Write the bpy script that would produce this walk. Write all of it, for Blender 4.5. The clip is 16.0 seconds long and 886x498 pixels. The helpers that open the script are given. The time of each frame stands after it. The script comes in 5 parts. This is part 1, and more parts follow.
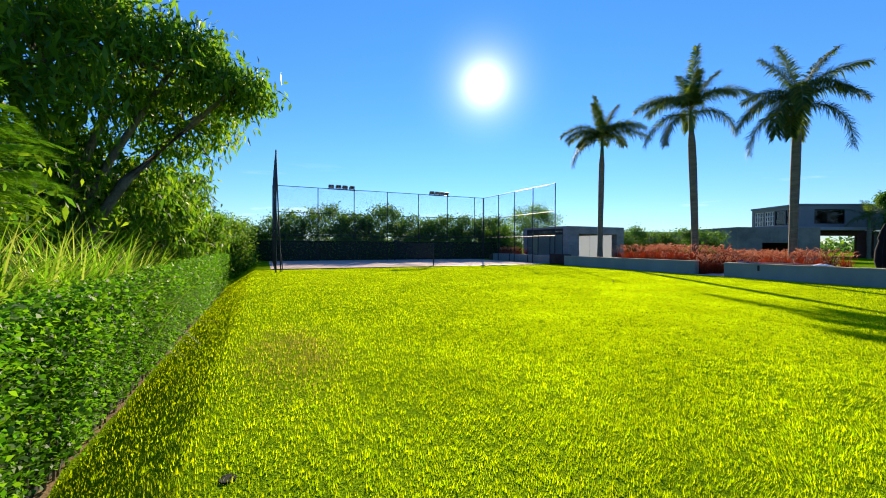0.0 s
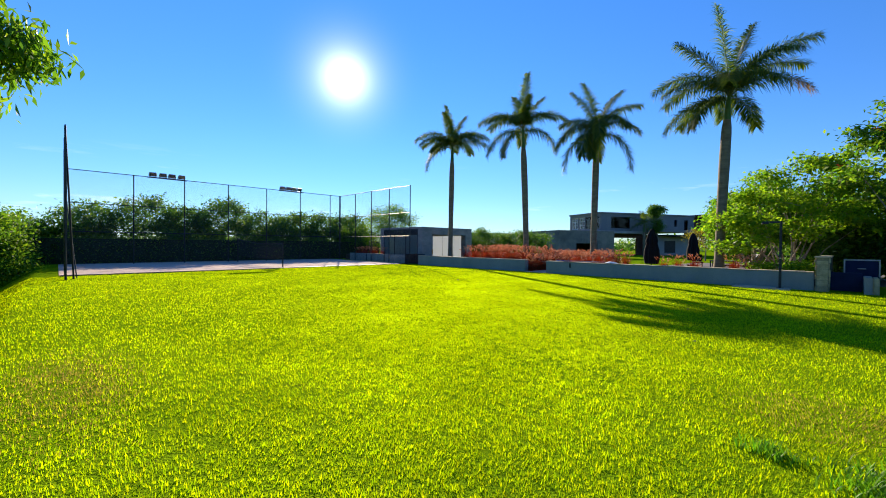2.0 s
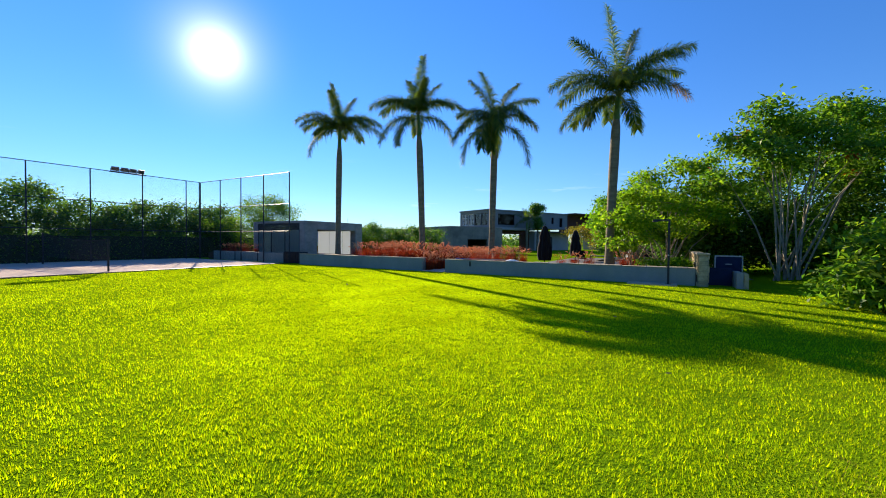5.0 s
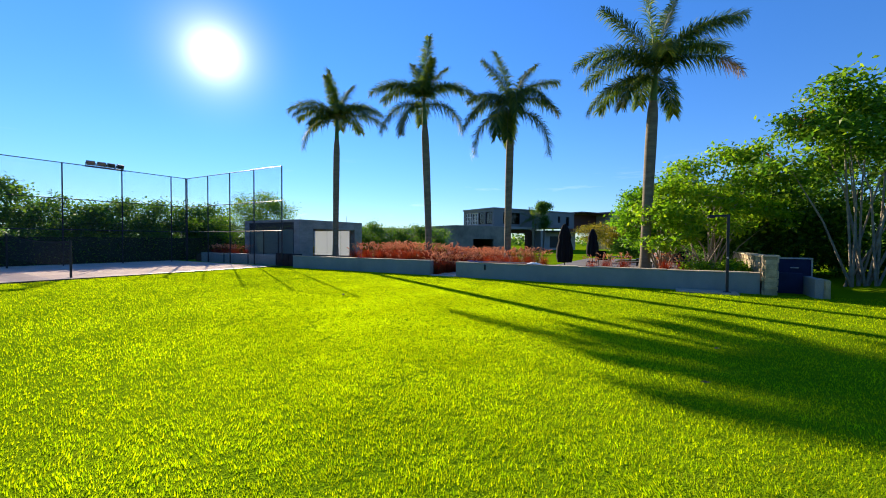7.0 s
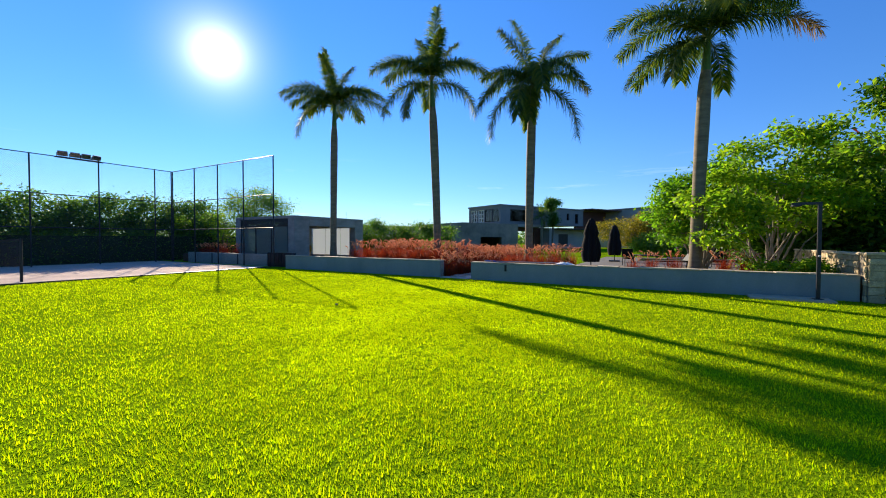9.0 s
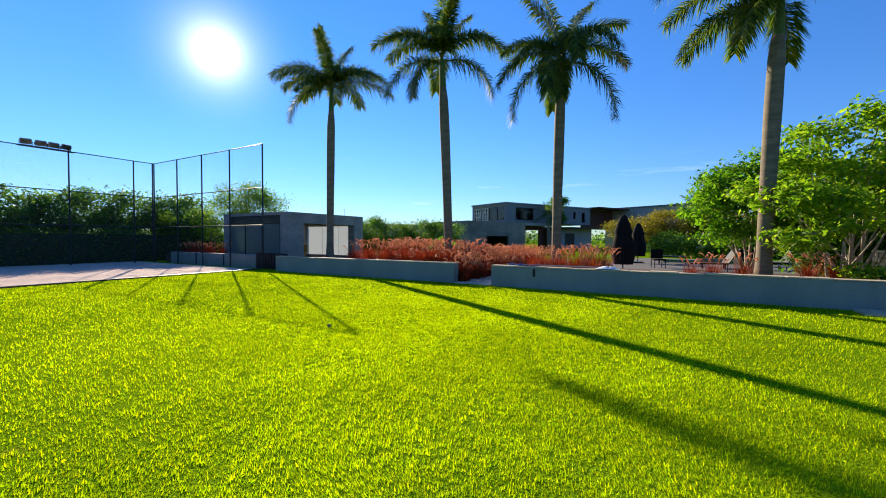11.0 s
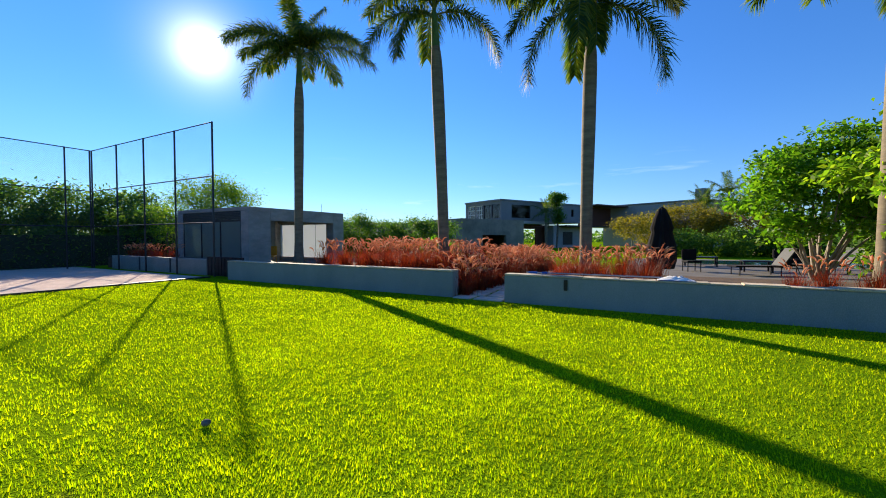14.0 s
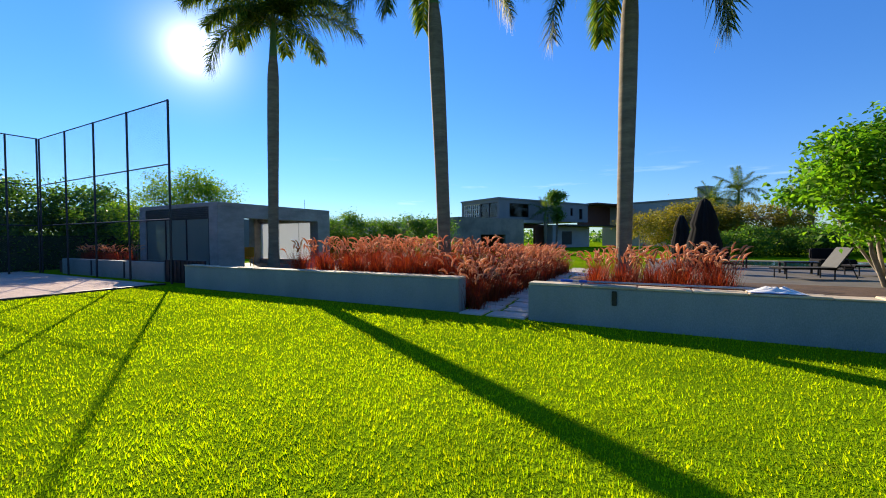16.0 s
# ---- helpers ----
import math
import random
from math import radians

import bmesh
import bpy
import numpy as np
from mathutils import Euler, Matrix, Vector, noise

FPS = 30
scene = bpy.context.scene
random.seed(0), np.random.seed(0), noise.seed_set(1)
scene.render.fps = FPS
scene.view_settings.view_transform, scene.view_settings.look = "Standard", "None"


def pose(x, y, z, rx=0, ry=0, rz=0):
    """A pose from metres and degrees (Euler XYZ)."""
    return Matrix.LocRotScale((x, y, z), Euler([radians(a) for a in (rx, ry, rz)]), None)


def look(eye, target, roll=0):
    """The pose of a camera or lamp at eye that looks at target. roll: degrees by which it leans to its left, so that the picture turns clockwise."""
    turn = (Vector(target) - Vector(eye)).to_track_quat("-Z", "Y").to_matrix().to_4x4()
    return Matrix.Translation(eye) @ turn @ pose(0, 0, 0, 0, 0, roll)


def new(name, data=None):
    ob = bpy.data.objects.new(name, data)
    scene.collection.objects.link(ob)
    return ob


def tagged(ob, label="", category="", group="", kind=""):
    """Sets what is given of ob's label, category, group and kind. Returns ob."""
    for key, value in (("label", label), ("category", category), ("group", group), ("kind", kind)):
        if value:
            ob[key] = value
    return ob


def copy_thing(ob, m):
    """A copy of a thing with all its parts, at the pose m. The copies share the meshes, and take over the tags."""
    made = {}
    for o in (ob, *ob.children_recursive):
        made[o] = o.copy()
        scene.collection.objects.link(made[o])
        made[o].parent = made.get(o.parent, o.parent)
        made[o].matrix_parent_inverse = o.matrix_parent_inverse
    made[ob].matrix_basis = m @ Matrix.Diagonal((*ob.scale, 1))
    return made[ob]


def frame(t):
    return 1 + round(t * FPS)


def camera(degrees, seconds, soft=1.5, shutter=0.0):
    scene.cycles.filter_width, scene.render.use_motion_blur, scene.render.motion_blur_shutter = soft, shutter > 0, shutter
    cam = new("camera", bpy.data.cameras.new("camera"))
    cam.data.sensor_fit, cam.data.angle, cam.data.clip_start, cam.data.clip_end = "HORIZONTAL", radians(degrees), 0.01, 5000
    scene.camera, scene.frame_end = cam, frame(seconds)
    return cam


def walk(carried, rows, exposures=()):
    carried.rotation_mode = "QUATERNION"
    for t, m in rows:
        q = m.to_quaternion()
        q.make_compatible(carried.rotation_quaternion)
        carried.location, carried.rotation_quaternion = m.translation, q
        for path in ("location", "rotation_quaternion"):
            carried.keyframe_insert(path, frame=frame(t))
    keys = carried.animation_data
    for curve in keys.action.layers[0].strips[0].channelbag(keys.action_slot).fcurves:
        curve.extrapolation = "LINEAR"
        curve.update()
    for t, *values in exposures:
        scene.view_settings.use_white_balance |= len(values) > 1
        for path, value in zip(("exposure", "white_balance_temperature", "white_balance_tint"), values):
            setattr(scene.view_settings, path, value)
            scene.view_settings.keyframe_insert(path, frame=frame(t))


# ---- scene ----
cam = camera(96.6, 16.0, soft=1.0)
PATH = [
    (0, (-0.264, -0.038, 1.309), (-2.085, 0.789, 1.289), 0.3),
    (0.5, (-0.107, 0.17, 1.324), (-1.863, 1.128, 1.304), 0.3),
    (1, (-0.095, 0.224, 1.379), (-1.755, 1.34, 1.357), 0.4),
    (1.5, (-0.079, 0.246, 1.417), (-1.628, 1.51, 1.395), 0.4),
    (2, (-0.077, 0.238, 1.415), (-1.506, 1.637, 1.392), 0.5),
    (2.5, (-0.163, 0.314, 1.445), (-1.473, 1.825, 1.416), 0.5),
    (3, (-0.346, 0.48, 1.475), (-1.538, 2.085, 1.445), 0.5),
    (3.5, (-0.614, 0.76, 1.46), (-1.708, 2.434, 1.429), 0.5),
    (6, (-2.343, 2.788, 1.507), (-3.328, 4.528, 1.465), 0.5),
    (6.5, (-2.703, 3.241, 1.516), (-3.697, 4.976, 1.473), 0.4),
    (7, (-3.096, 3.603, 1.505), (-4.09, 5.338, 1.462), 0.3),
    (7.5, (-3.387, 4.088, 1.498), (-4.392, 5.817, 1.453), 0.3),
    (8, (-3.715, 4.552, 1.477), (-4.721, 6.28, 1.43), 0.3),
    (8.5, (-4.129, 5.007, 1.455), (-5.137, 6.734, 1.404), 0.2),
    (9, (-4.552, 5.39, 1.417), (-5.556, 7.119, 1.369), 0.1),
    (9.5, (-4.895, 5.822, 1.445), (-5.901, 7.55, 1.395), 0.1),
    (10, (-5.303, 6.253, 1.448), (-6.311, 7.98, 1.397), 0.2),
    (12.5, (-6.991, 8.318, 1.356), (-7.968, 10.061, 1.301), -0.0),
    (13, (-7.274, 8.836, 1.372), (-8.243, 10.584, 1.317), -0.1),
    (13.5, (-7.554, 9.296, 1.377), (-8.519, 11.047, 1.322), -0.1),
    (14, (-7.759, 9.8, 1.41), (-8.722, 11.553, 1.355), -0.1),
    (14.5, (-8.076, 10.25, 1.389), (-9.037, 12.003, 1.334), -0.2),
    (15, (-8.323, 10.727, 1.346), (-9.282, 12.481, 1.289), -0.3),
    (15.5, (-8.589, 11.18, 1.356), (-9.539, 12.94, 1.3), -0.4),
    (16, (-8.93, 11.592, 1.362), (-9.866, 13.358, 1.309), -0.3),
]
walk(cam, [(t, look(e, g, r)) for t, e, g, r in PATH], [(0.0, 1.1), (16.0, 1.1)])

# ---- world and sun ----
SUN_AZ, SUN_EL = 149.7, 22.0
SUN_DIR = Vector((math.cos(radians(SUN_AZ)) * math.cos(radians(SUN_EL)), math.sin(radians(SUN_AZ)) * math.cos(radians(SUN_EL)), math.sin(radians(SUN_EL))))
world = bpy.data.worlds.new("sky")
scene.world = world
world.use_nodes = True
wn, wl = world.node_tree.nodes, world.node_tree.links
sky = wn.new("ShaderNodeTexSky")
sky.sky_type = "NISHITA"
sky.sun_disc = False
sky.sun_elevation = radians(SUN_EL)
sky.sun_rotation = radians(90 - SUN_AZ)
sky.air_density, sky.dust_density, sky.ozone_density = 1.0, 0.0, 2.0
bg = wn["Background"]
bg.inputs["Strength"].default_value = 0.073
rich = wn.new("ShaderNodeHueSaturation")
rich.inputs["Hue"].default_value, rich.inputs["Saturation"].default_value = 0.5, 1.25
wl.new(sky.outputs[0], rich.inputs["Color"])
# the bright aureole round the low sun
way, dot, mr, pw, gl, add, pw2, halo, blue = (wn.new("ShaderNode" + k) for k in ("TexCoord", "VectorMath", "MapRange", "Math", "Mix", "Mix", "Math", "Mix", "Mix"))
dot.operation = "DOT_PRODUCT"
dot.inputs[1].default_value = SUN_DIR
wl.new(way.outputs["Generated"], dot.inputs[0])
mr.inputs["From Min"].default_value, mr.inputs["From Max"].default_value = math.cos(radians(20)), 1.0
wl.new(dot.outputs["Value"], mr.inputs["Value"])
pw.operation = "POWER"
pw.inputs[1].default_value = 62.0
wl.new(mr.outputs[0], pw.inputs[0])
pw2.operation = "POWER"
pw2.inputs[1].default_value = 17.0
wl.new(mr.outputs[0], pw2.inputs[0])
gl.data_type = add.data_type = halo.data_type = blue.data_type = "RGBA"
halo.inputs["A"].default_value, halo.inputs["B"].default_value = (0, 0, 0, 1), (3.2, 2.9, 2.4, 1)
wl.new(pw2.outputs[0], halo.inputs["Factor"])
blue.blend_type = "MULTIPLY"
blue.inputs["Factor"].default_value = 1.0
blue.inputs["B"].default_value = (0.73, 1.0, 1.4, 1)
wl.new(rich.outputs[0], blue.inputs["A"])
# thin air near the horizon is less bright than the model gives, the height of the sky a little more
sep, lift, tone = (wn.new("ShaderNode" + k) for k in ("SeparateXYZ", "ValToRGB", "Mix"))
wl.new(way.outputs["Generated"], sep.inputs[0])
wl.new(sep.outputs["Z"], lift.inputs["Fac"])
le = lift.color_ramp.elements
le[0].position, le[0].color = 0.0, (0.62, 0.62, 0.72, 1)
le[1].position, le[1].color = 0.55, (1.07, 1.06, 1.08, 1)
mid_sky = le.new(0.22)
mid_sky.color = (0.84, 0.85, 0.89, 1)
tone.data_type, tone.blend_type = "RGBA", "MULTIPLY"
tone.inputs["Factor"].default_value = 1.0
wl.new(blue.outputs["Result"], tone.inputs["A"])
wl.new(lift.outputs["Color"], tone.inputs["B"])
# a few faint wisps of cloud low over the horizon
cmap, cloud, cramp, low, cmul, wisp = (wn.new("ShaderNode" + k) for k in ("Mapping", "TexNoise", "ValToRGB", "ValToRGB", "Math", "Mix"))
cmap.inputs["Scale"].default_value = (2.2, 2.2, 22.0)
wl.new(way.outputs["Generated"], cmap.inputs["Vector"])
wl.new(cmap.outputs[0], cloud.inputs["Vector"])
cloud.inputs["Scale"].default_value, cloud.inputs["Detail"].default_value, cloud.inputs["Roughness"].default_value = 1.7, 6.0, 0.6
cramp.color_ramp.elements[0].position, cramp.color_ramp.elements[1].position = 0.6, 0.82
wl.new(cloud.outputs["Fac"], cramp.inputs["Fac"])
ce = low.color_ramp.elements
ce[0].position, ce[0].color = 0.03, (1, 1, 1, 1)
ce[1].position, ce[1].color = 0.2, (0, 0, 0, 1)
wl.new(sep.outputs["Z"], low.inputs["Fac"])
cmul.operation = "MULTIPLY"
wl.new(cramp.outputs["Color"], cmul.inputs[0])
wl.new(low.outputs["Color"], cmul.inputs[1])
wisp.data_type = "RGBA"
wl.new(cmul.outputs[0], wisp.inputs["Factor"])
wl.new(tone.outputs["Result"], wisp.inputs["A"])
wisp.inputs["B"].default_value = (8.5, 9.6, 11.0, 1)
both = wn.new("ShaderNodeMix")
both.data_type, both.blend_type = "RGBA", "ADD"
both.inputs["Factor"].default_value = 1.0
gl.inputs["A"].default_value, gl.inputs["B"].default_value = (0, 0, 0, 1), (7.5, 6.9, 5.8, 1)
wl.new(pw.outputs[0], gl.inputs["Factor"])
add.blend_type = "ADD"
add.inputs["Factor"].default_value = 1.0
wl.new(wisp.outputs["Result"], add.inputs["A"])
wl.new(gl.outputs["Result"], both.inputs["A"])
wl.new(halo.outputs["Result"], both.inputs["B"])
wl.new(both.outputs["Result"], add.inputs["B"])
wl.new(add.outputs["Result"], bg.inputs["Color"])
sun = new("sun", bpy.data.lights.new("sun", "SUN"))
sun.data.energy, sun.data.angle, sun.data.color = 4.75, radians(0.53), (1.0, 0.84, 0.63)
sun.matrix_world = look((0, 0, 30), Vector((0, 0, 30)) - SUN_DIR)

# ---- materials ----


def node_mat(name):
    m = bpy.data.materials.new(name)
    m.use_nodes = True
    return m, m.node_tree.nodes, m.node_tree.links, m.node_tree.nodes["Principled BSDF"]


def surf(name, c1, c2, rough=0.8, scale=3.0, fine=60.0, bump=0.3, metal=0.0, dist=0.01, spec=0.5, rnd=0.0, stretch=(1, 1, 1)):
    """A solid surface: a broad stain pattern between two colours, a fine grain, and relief."""
    m, n, l, p = node_mat(name)
    tc, mp = n.new("ShaderNodeTexCoord"), n.new("ShaderNodeMapping")
    mp.inputs["Scale"].default_value = stretch
    l.new(tc.outputs["Object"], mp.inputs["Vector"])
    a, b = n.new("ShaderNodeTexNoise"), n.new("ShaderNodeTexNoise")
    a.inputs["Scale"].default_value, a.inputs["Detail"].default_value, a.inputs["Roughness"].default_value = scale, 6, 0.65
    b.inputs["Scale"].default_value, b.inputs["Detail"].default_value = fine, 3
    for t in (a, b):
        l.new(mp.outputs[0], t.inputs["Vector"])
    r = n.new("ShaderNodeValToRGB")
    r.color_ramp.elements[0].position, r.color_ramp.elements[1].position = 0.32, 0.68
    r.color_ramp.elements[0].color, r.color_ramp.elements[1].color = (*c1, 1), (*c2, 1)
    l.new(a.outputs["Fac"], r.inputs["Fac"])
    mx = n.new("ShaderNodeMix")
    mx.data_type, mx.blend_type = "RGBA", "OVERLAY"
    mx.inputs["Factor"].default_value = 0.35
    l.new(r.outputs["Color"], mx.inputs["A"])
    l.new(b.outputs["Fac"], mx.inputs["B"])
    last = mx.outputs["Result"]
    if rnd:
        oi, hsv, mr = n.new("ShaderNodeObjectInfo"), n.new("ShaderNodeHueSaturation"), n.new("ShaderNodeMapRange")
        mr.inputs["To Min"].default_value, mr.inputs["To Max"].default_value = 1 - rnd, 1 + rnd
        l.new(oi.outputs["Random"], mr.inputs["Value"])
        l.new(mr.outputs[0], hsv.inputs["Value"])
        l.new(last, hsv.inputs["Color"])
        last = hsv.outputs[0]
    l.new(last, p.inputs["Base Color"])
    p.inputs["Roughness"].default_value, p.inputs["Metallic"].default_value = rough, metal
    p.inputs["Specular IOR Level"].default_value = spec
    if bump:
        bp = n.new("ShaderNodeBump")
        bp.inputs["Strength"].default_value, bp.inputs["Distance"].default_value = bump, dist
        l.new(b.outputs["Fac"], bp.inputs["Height"])
        l.new(bp.outputs[0], p.inputs["Normal"])
    return m


def leaf(name, cols, through_light=0.5, rough=0.5, tint=(1.0, 1.0, 0.6), spec=0.35, patch=0.0, fine_patch=0.0):
    """Foliage: the colour varies from leaf to leaf; part of the light passes through."""
    m, n, l, p = node_mat(name)
    g, r = n.new("ShaderNodeNewGeometry"), n.new("ShaderNodeValToRGB")
    els = r.color_ramp.elements
    while len(els) < len(cols):
        els.new(0.5)
    for i, c in enumerate(cols):
        els[i].position, els[i].color = i / (len(cols) - 1), (*c, 1)
    l.new(g.outputs["Random Per Island"], r.inputs["Fac"])
    last = r.outputs["Color"]
    if patch:
        tc, no, mr, hs = n.new("ShaderNodeTexCoord"), n.new("ShaderNodeTexNoise"), n.new("ShaderNodeMapRange"), n.new("ShaderNodeHueSaturation")
        no.inputs["Scale"].default_value, no.inputs["Detail"].default_value = 0.7, 5
        l.new(tc.outputs["Object"], no.inputs["Vector"])
        mr.inputs["From Min"].default_value, mr.inputs["From Max"].default_value = 0.3, 0.7
        mr.inputs["To Min"].default_value, mr.inputs["To Max"].default_value = 1 - patch, 1 + patch
        l.new(no.outputs["Fac"], mr.inputs["Value"])
        l.new(mr.outputs[0], hs.inputs["Value"])
        l.new(last, hs.inputs["Color"])
        last = hs.outputs[0]
        if fine_patch:
            n2, m2, h2 = n.new("ShaderNodeTexNoise"), n.new("ShaderNodeMapRange"), n.new("ShaderNodeHueSaturation")
            n2.inputs["Scale"].default_value, n2.inputs["Detail"].default_value = 6.0, 3
            l.new(tc.outputs["Object"], n2.inputs["Vector"])
            m2.inputs["From Min"].default_value, m2.inputs["From Max"].default_value = 0.3, 0.7
            m2.inputs["To Min"].default_value, m2.inputs["To Max"].default_value = 1 - fine_patch, 1 + fine_patch
            l.new(n2.outputs["Fac"], m2.inputs["Value"])
            l.new(m2.outputs[0], h2.inputs["Value"])
            l.new(last, h2.inputs["Color"])
            last = h2.outputs[0]
    l.new(last, p.inputs["Base Color"])
    p.inputs["Roughness"].default_value, p.inputs["Specular IOR Level"].default_value = rough, spec
    t, mx, ad = n.new("ShaderNodeBsdfTranslucent"), n.new("ShaderNodeMix"), n.new("ShaderNodeMixShader")
    mx.data_type, mx.blend_type = "RGBA", "MULTIPLY"
    mx.inputs["Factor"].default_value = 1.0
    l.new(last, mx.inputs["A"])
    mx.inputs["B"].default_value = (*tint, 1)
    gain = n.new("ShaderNodeHueSaturation")
    gain.inputs["Value"].default_value = 1.6
    l.new(mx.outputs["Result"], gain.inputs["Color"])
    l.new(gain.outputs[0], t.inputs["Color"])
    ad.inputs[0].default_value = through_light
    l.new(p.outputs[0], ad.inputs[1])
    l.new(t.outputs[0], ad.inputs[2])
    l.new(ad.outputs[0], n["Material Output"].inputs["Surface"])
    return m


def ground_mat():
    """Turf seen between the blades: green with yellow and bare patches."""
    m, n, l, p = node_mat("turf")
    tc = n.new("ShaderNodeTexCoord")
    a, b, c = n.new("ShaderNodeTexNoise"), n.new("ShaderNodeTexNoise"), n.new("ShaderNodeTexNoise")
    for t, s, d in ((a, 0.35, 5), (b, 2.2, 6), (c, 45.0, 4)):
        t.inputs["Scale"].default_value, t.inputs["Detail"].default_value = s, d
        l.new(tc.outputs["Object"], t.inputs["Vector"])
    r1, r2 = n.new("ShaderNodeValToRGB"), n.new("ShaderNodeValToRGB")
    for r, e in ((r1, ((0.3, (0.105, 0.205, 0.004)), (0.7, (0.18, 0.28, 0.005)))), (r2, ((0.63, (0.0, 0.0, 0.0)), (0.9, (1, 1, 1))))):
        for i, (q, col) in enumerate(e):
            r.color_ramp.elements[i].position, r.color_ramp.elements[i].color = q, (*col, 1)
    l.new(a.outputs["Fac"], r1.inputs["Fac"])
    l.new(b.outputs["Fac"], r2.inputs["Fac"])
    mx = n.new("ShaderNodeMix")
    mx.data_type = "RGBA"
    l.new(r2.outputs["Color"], mx.inputs["Factor"])
    l.new(r1.outputs["Color"], mx.inputs["A"])
    mx.inputs["B"].default_value = (0.17, 0.15, 0.015, 1)
    ov = n.new("ShaderNodeMix")
    ov.data_type, ov.blend_type = "RGBA", "OVERLAY"
    ov.inputs["Factor"].default_value = 0.7
    l.new(mx.outputs["Result"], ov.inputs["A"])
    l.new(c.outputs["Fac"], ov.inputs["B"])
    l.new(ov.outputs["Result"], p.inputs["Base Color"])
    p.inputs["Roughness"].default_value, p.inputs["Specular IOR Level"].default_value = 1.0, 0.0
    bp = n.new("ShaderNodeBump")
    bp.inputs["Strength"].default_value, bp.inputs["Distance"].default_value = 1.0, 0.03
    l.new(c.outputs["Fac"], bp.inputs["Height"])
    l.new(bp.outputs[0], p.inputs["Normal"])
    return m


def glass_mat(name, col, rough=0.03, alpha=0.35):
    """A thin pane: mostly clear, with a mirror's gloss at grazing angles."""
    m, n, l, p = node_mat(name)
    tr, gl, mx, fr = n.new("ShaderNodeBsdfTransparent"), n.new("ShaderNodeBsdfGlossy"), n.new("ShaderNodeMixShader"), n.new("ShaderNodeFresnel")
    tr.inputs["Color"].default_value = (*col, 1)
    gl.inputs["Roughness"].default_value = rough
    fr.inputs["IOR"].default_value = 1.0 + alpha * 2.2
    l.new(fr.outputs[0], mx.inputs[0])
    l.new(tr.outputs[0], mx.inputs[1])
    l.new(gl.outputs[0], mx.inputs[2])
    l.new(mx.outputs[0], n["Material Output"].inputs["Surface"])
    return m


TURF = ground_mat()
BLADE = leaf("grass_blade", [(0.17, 0.31, 0.003), (0.315, 0.43, 0.004), (0.49, 0.52, 0.006)], 0.65, 0.8, (1.0, 1.0, 0.2), 0.05, 0.2, 0.2)
HEDGE = leaf("hedge_leaf", [(0.04, 0.14, 0.006), (0.08, 0.22, 0.008), (0.15, 0.28, 0.01)], 0.6)
# near-black filler colour; puts the shade between the hedge leaves into the core
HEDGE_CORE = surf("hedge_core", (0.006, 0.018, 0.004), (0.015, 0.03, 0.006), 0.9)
REED = leaf("reed_blade", [(0.09, 0.24, 0.01), (0.19, 0.35, 0.015), (0.42, 0.42, 0.12)], 0.6, 0.4)
TREE_DARK = leaf("dark_tree_leaf", [(0.032, 0.095, 0.016), (0.06, 0.15, 0.018), (0.14, 0.23, 0.02)], 0.55)
TREE_LIGHT = leaf("light_tree_leaf", [(0.08, 0.2, 0.008), (0.15, 0.29, 0.012), (0.27, 0.37, 0.014)], 0.62)
TREE_MID = leaf("mid_tree_leaf", [(0.05, 0.14, 0.012), (0.1, 0.22, 0.014), (0.22, 0.32, 0.016)], 0.58)
TREE_FEATHER = leaf("feathery_leaf", [(0.05, 0.16, 0.008), (0.1, 0.24, 0.01), (0.19, 0.33, 0.012)], 0.6)
TREE_GOLD = leaf("olive_leaf", [(0.1, 0.11, 0.012), (0.2, 0.175, 0.018), (0.28, 0.22, 0.02)], 0.5)
RED_LEAF = leaf("red_leaf", [(0.3, 0.03, 0.012), (0.4, 0.12, 0.02)], 0.5)
FROND = leaf("palm_leaflet", [(0.02, 0.06, 0.012), (0.05, 0.1, 0.016), (0.2, 0.22, 0.02)], 0.55, 0.55, spec=0.2)
DRY_FROND = leaf("dry_leaflet", [(0.2, 0.12, 0.03), (0.3, 0.18, 0.05)], 0.4)
RED_GRASS = leaf("red_grass_blade", [(0.09, 0.012, 0.007), (0.18, 0.026, 0.01), (0.24, 0.07, 0.018)], 0.55, 0.5, (1.0, 0.65, 0.45))
PLUME = leaf("grass_plume", [(0.48, 0.23, 0.115), (0.62, 0.35, 0.2), (0.72, 0.5, 0.33)], 0.45, 0.7, (1.0, 0.9, 0.76))
RACHIS = surf("rachis", (0.09, 0.12, 0.03), (0.14, 0.16, 0.05), 0.5)
PALM_BARK = surf("palm_bark", (0.12, 0.092, 0.055), (0.22, 0.175, 0.105), 0.85, 2.5, 30, 0.5, stretch=(1, 1, 4))
SCAR = surf("ring_scar", (0.13, 0.105, 0.065), (0.2, 0.165, 0.105), 0.9, 4, 40, 0.3)
CROWNSHAFT = surf("crownshaft", (0.06, 0.12, 0.03), (0.1, 0.17, 0.045), 0.85, 3, 20, 0.1)
BARK = surf("bark", (0.09, 0.07, 0.05), (0.22, 0.18, 0.13), 0.9, 5, 40, 0.8)
PALE_BARK = surf("pale_bark", (0.19, 0.155, 0.11), (0.34, 0.29, 0.22), 0.85, 6, 50, 0.5)
WALL_PAINT = surf("grey_render", (0.2, 0.225, 0.21), (0.27, 0.295, 0.27), 0.8, 0.9, 90, 0.25, stretch=(1, 1, 0.5))
COPING = surf("sandstone_coping", (0.45, 0.36, 0.23), (0.6, 0.5, 0.36), 0.8, 4, 50, 0.5, rnd=0.2)
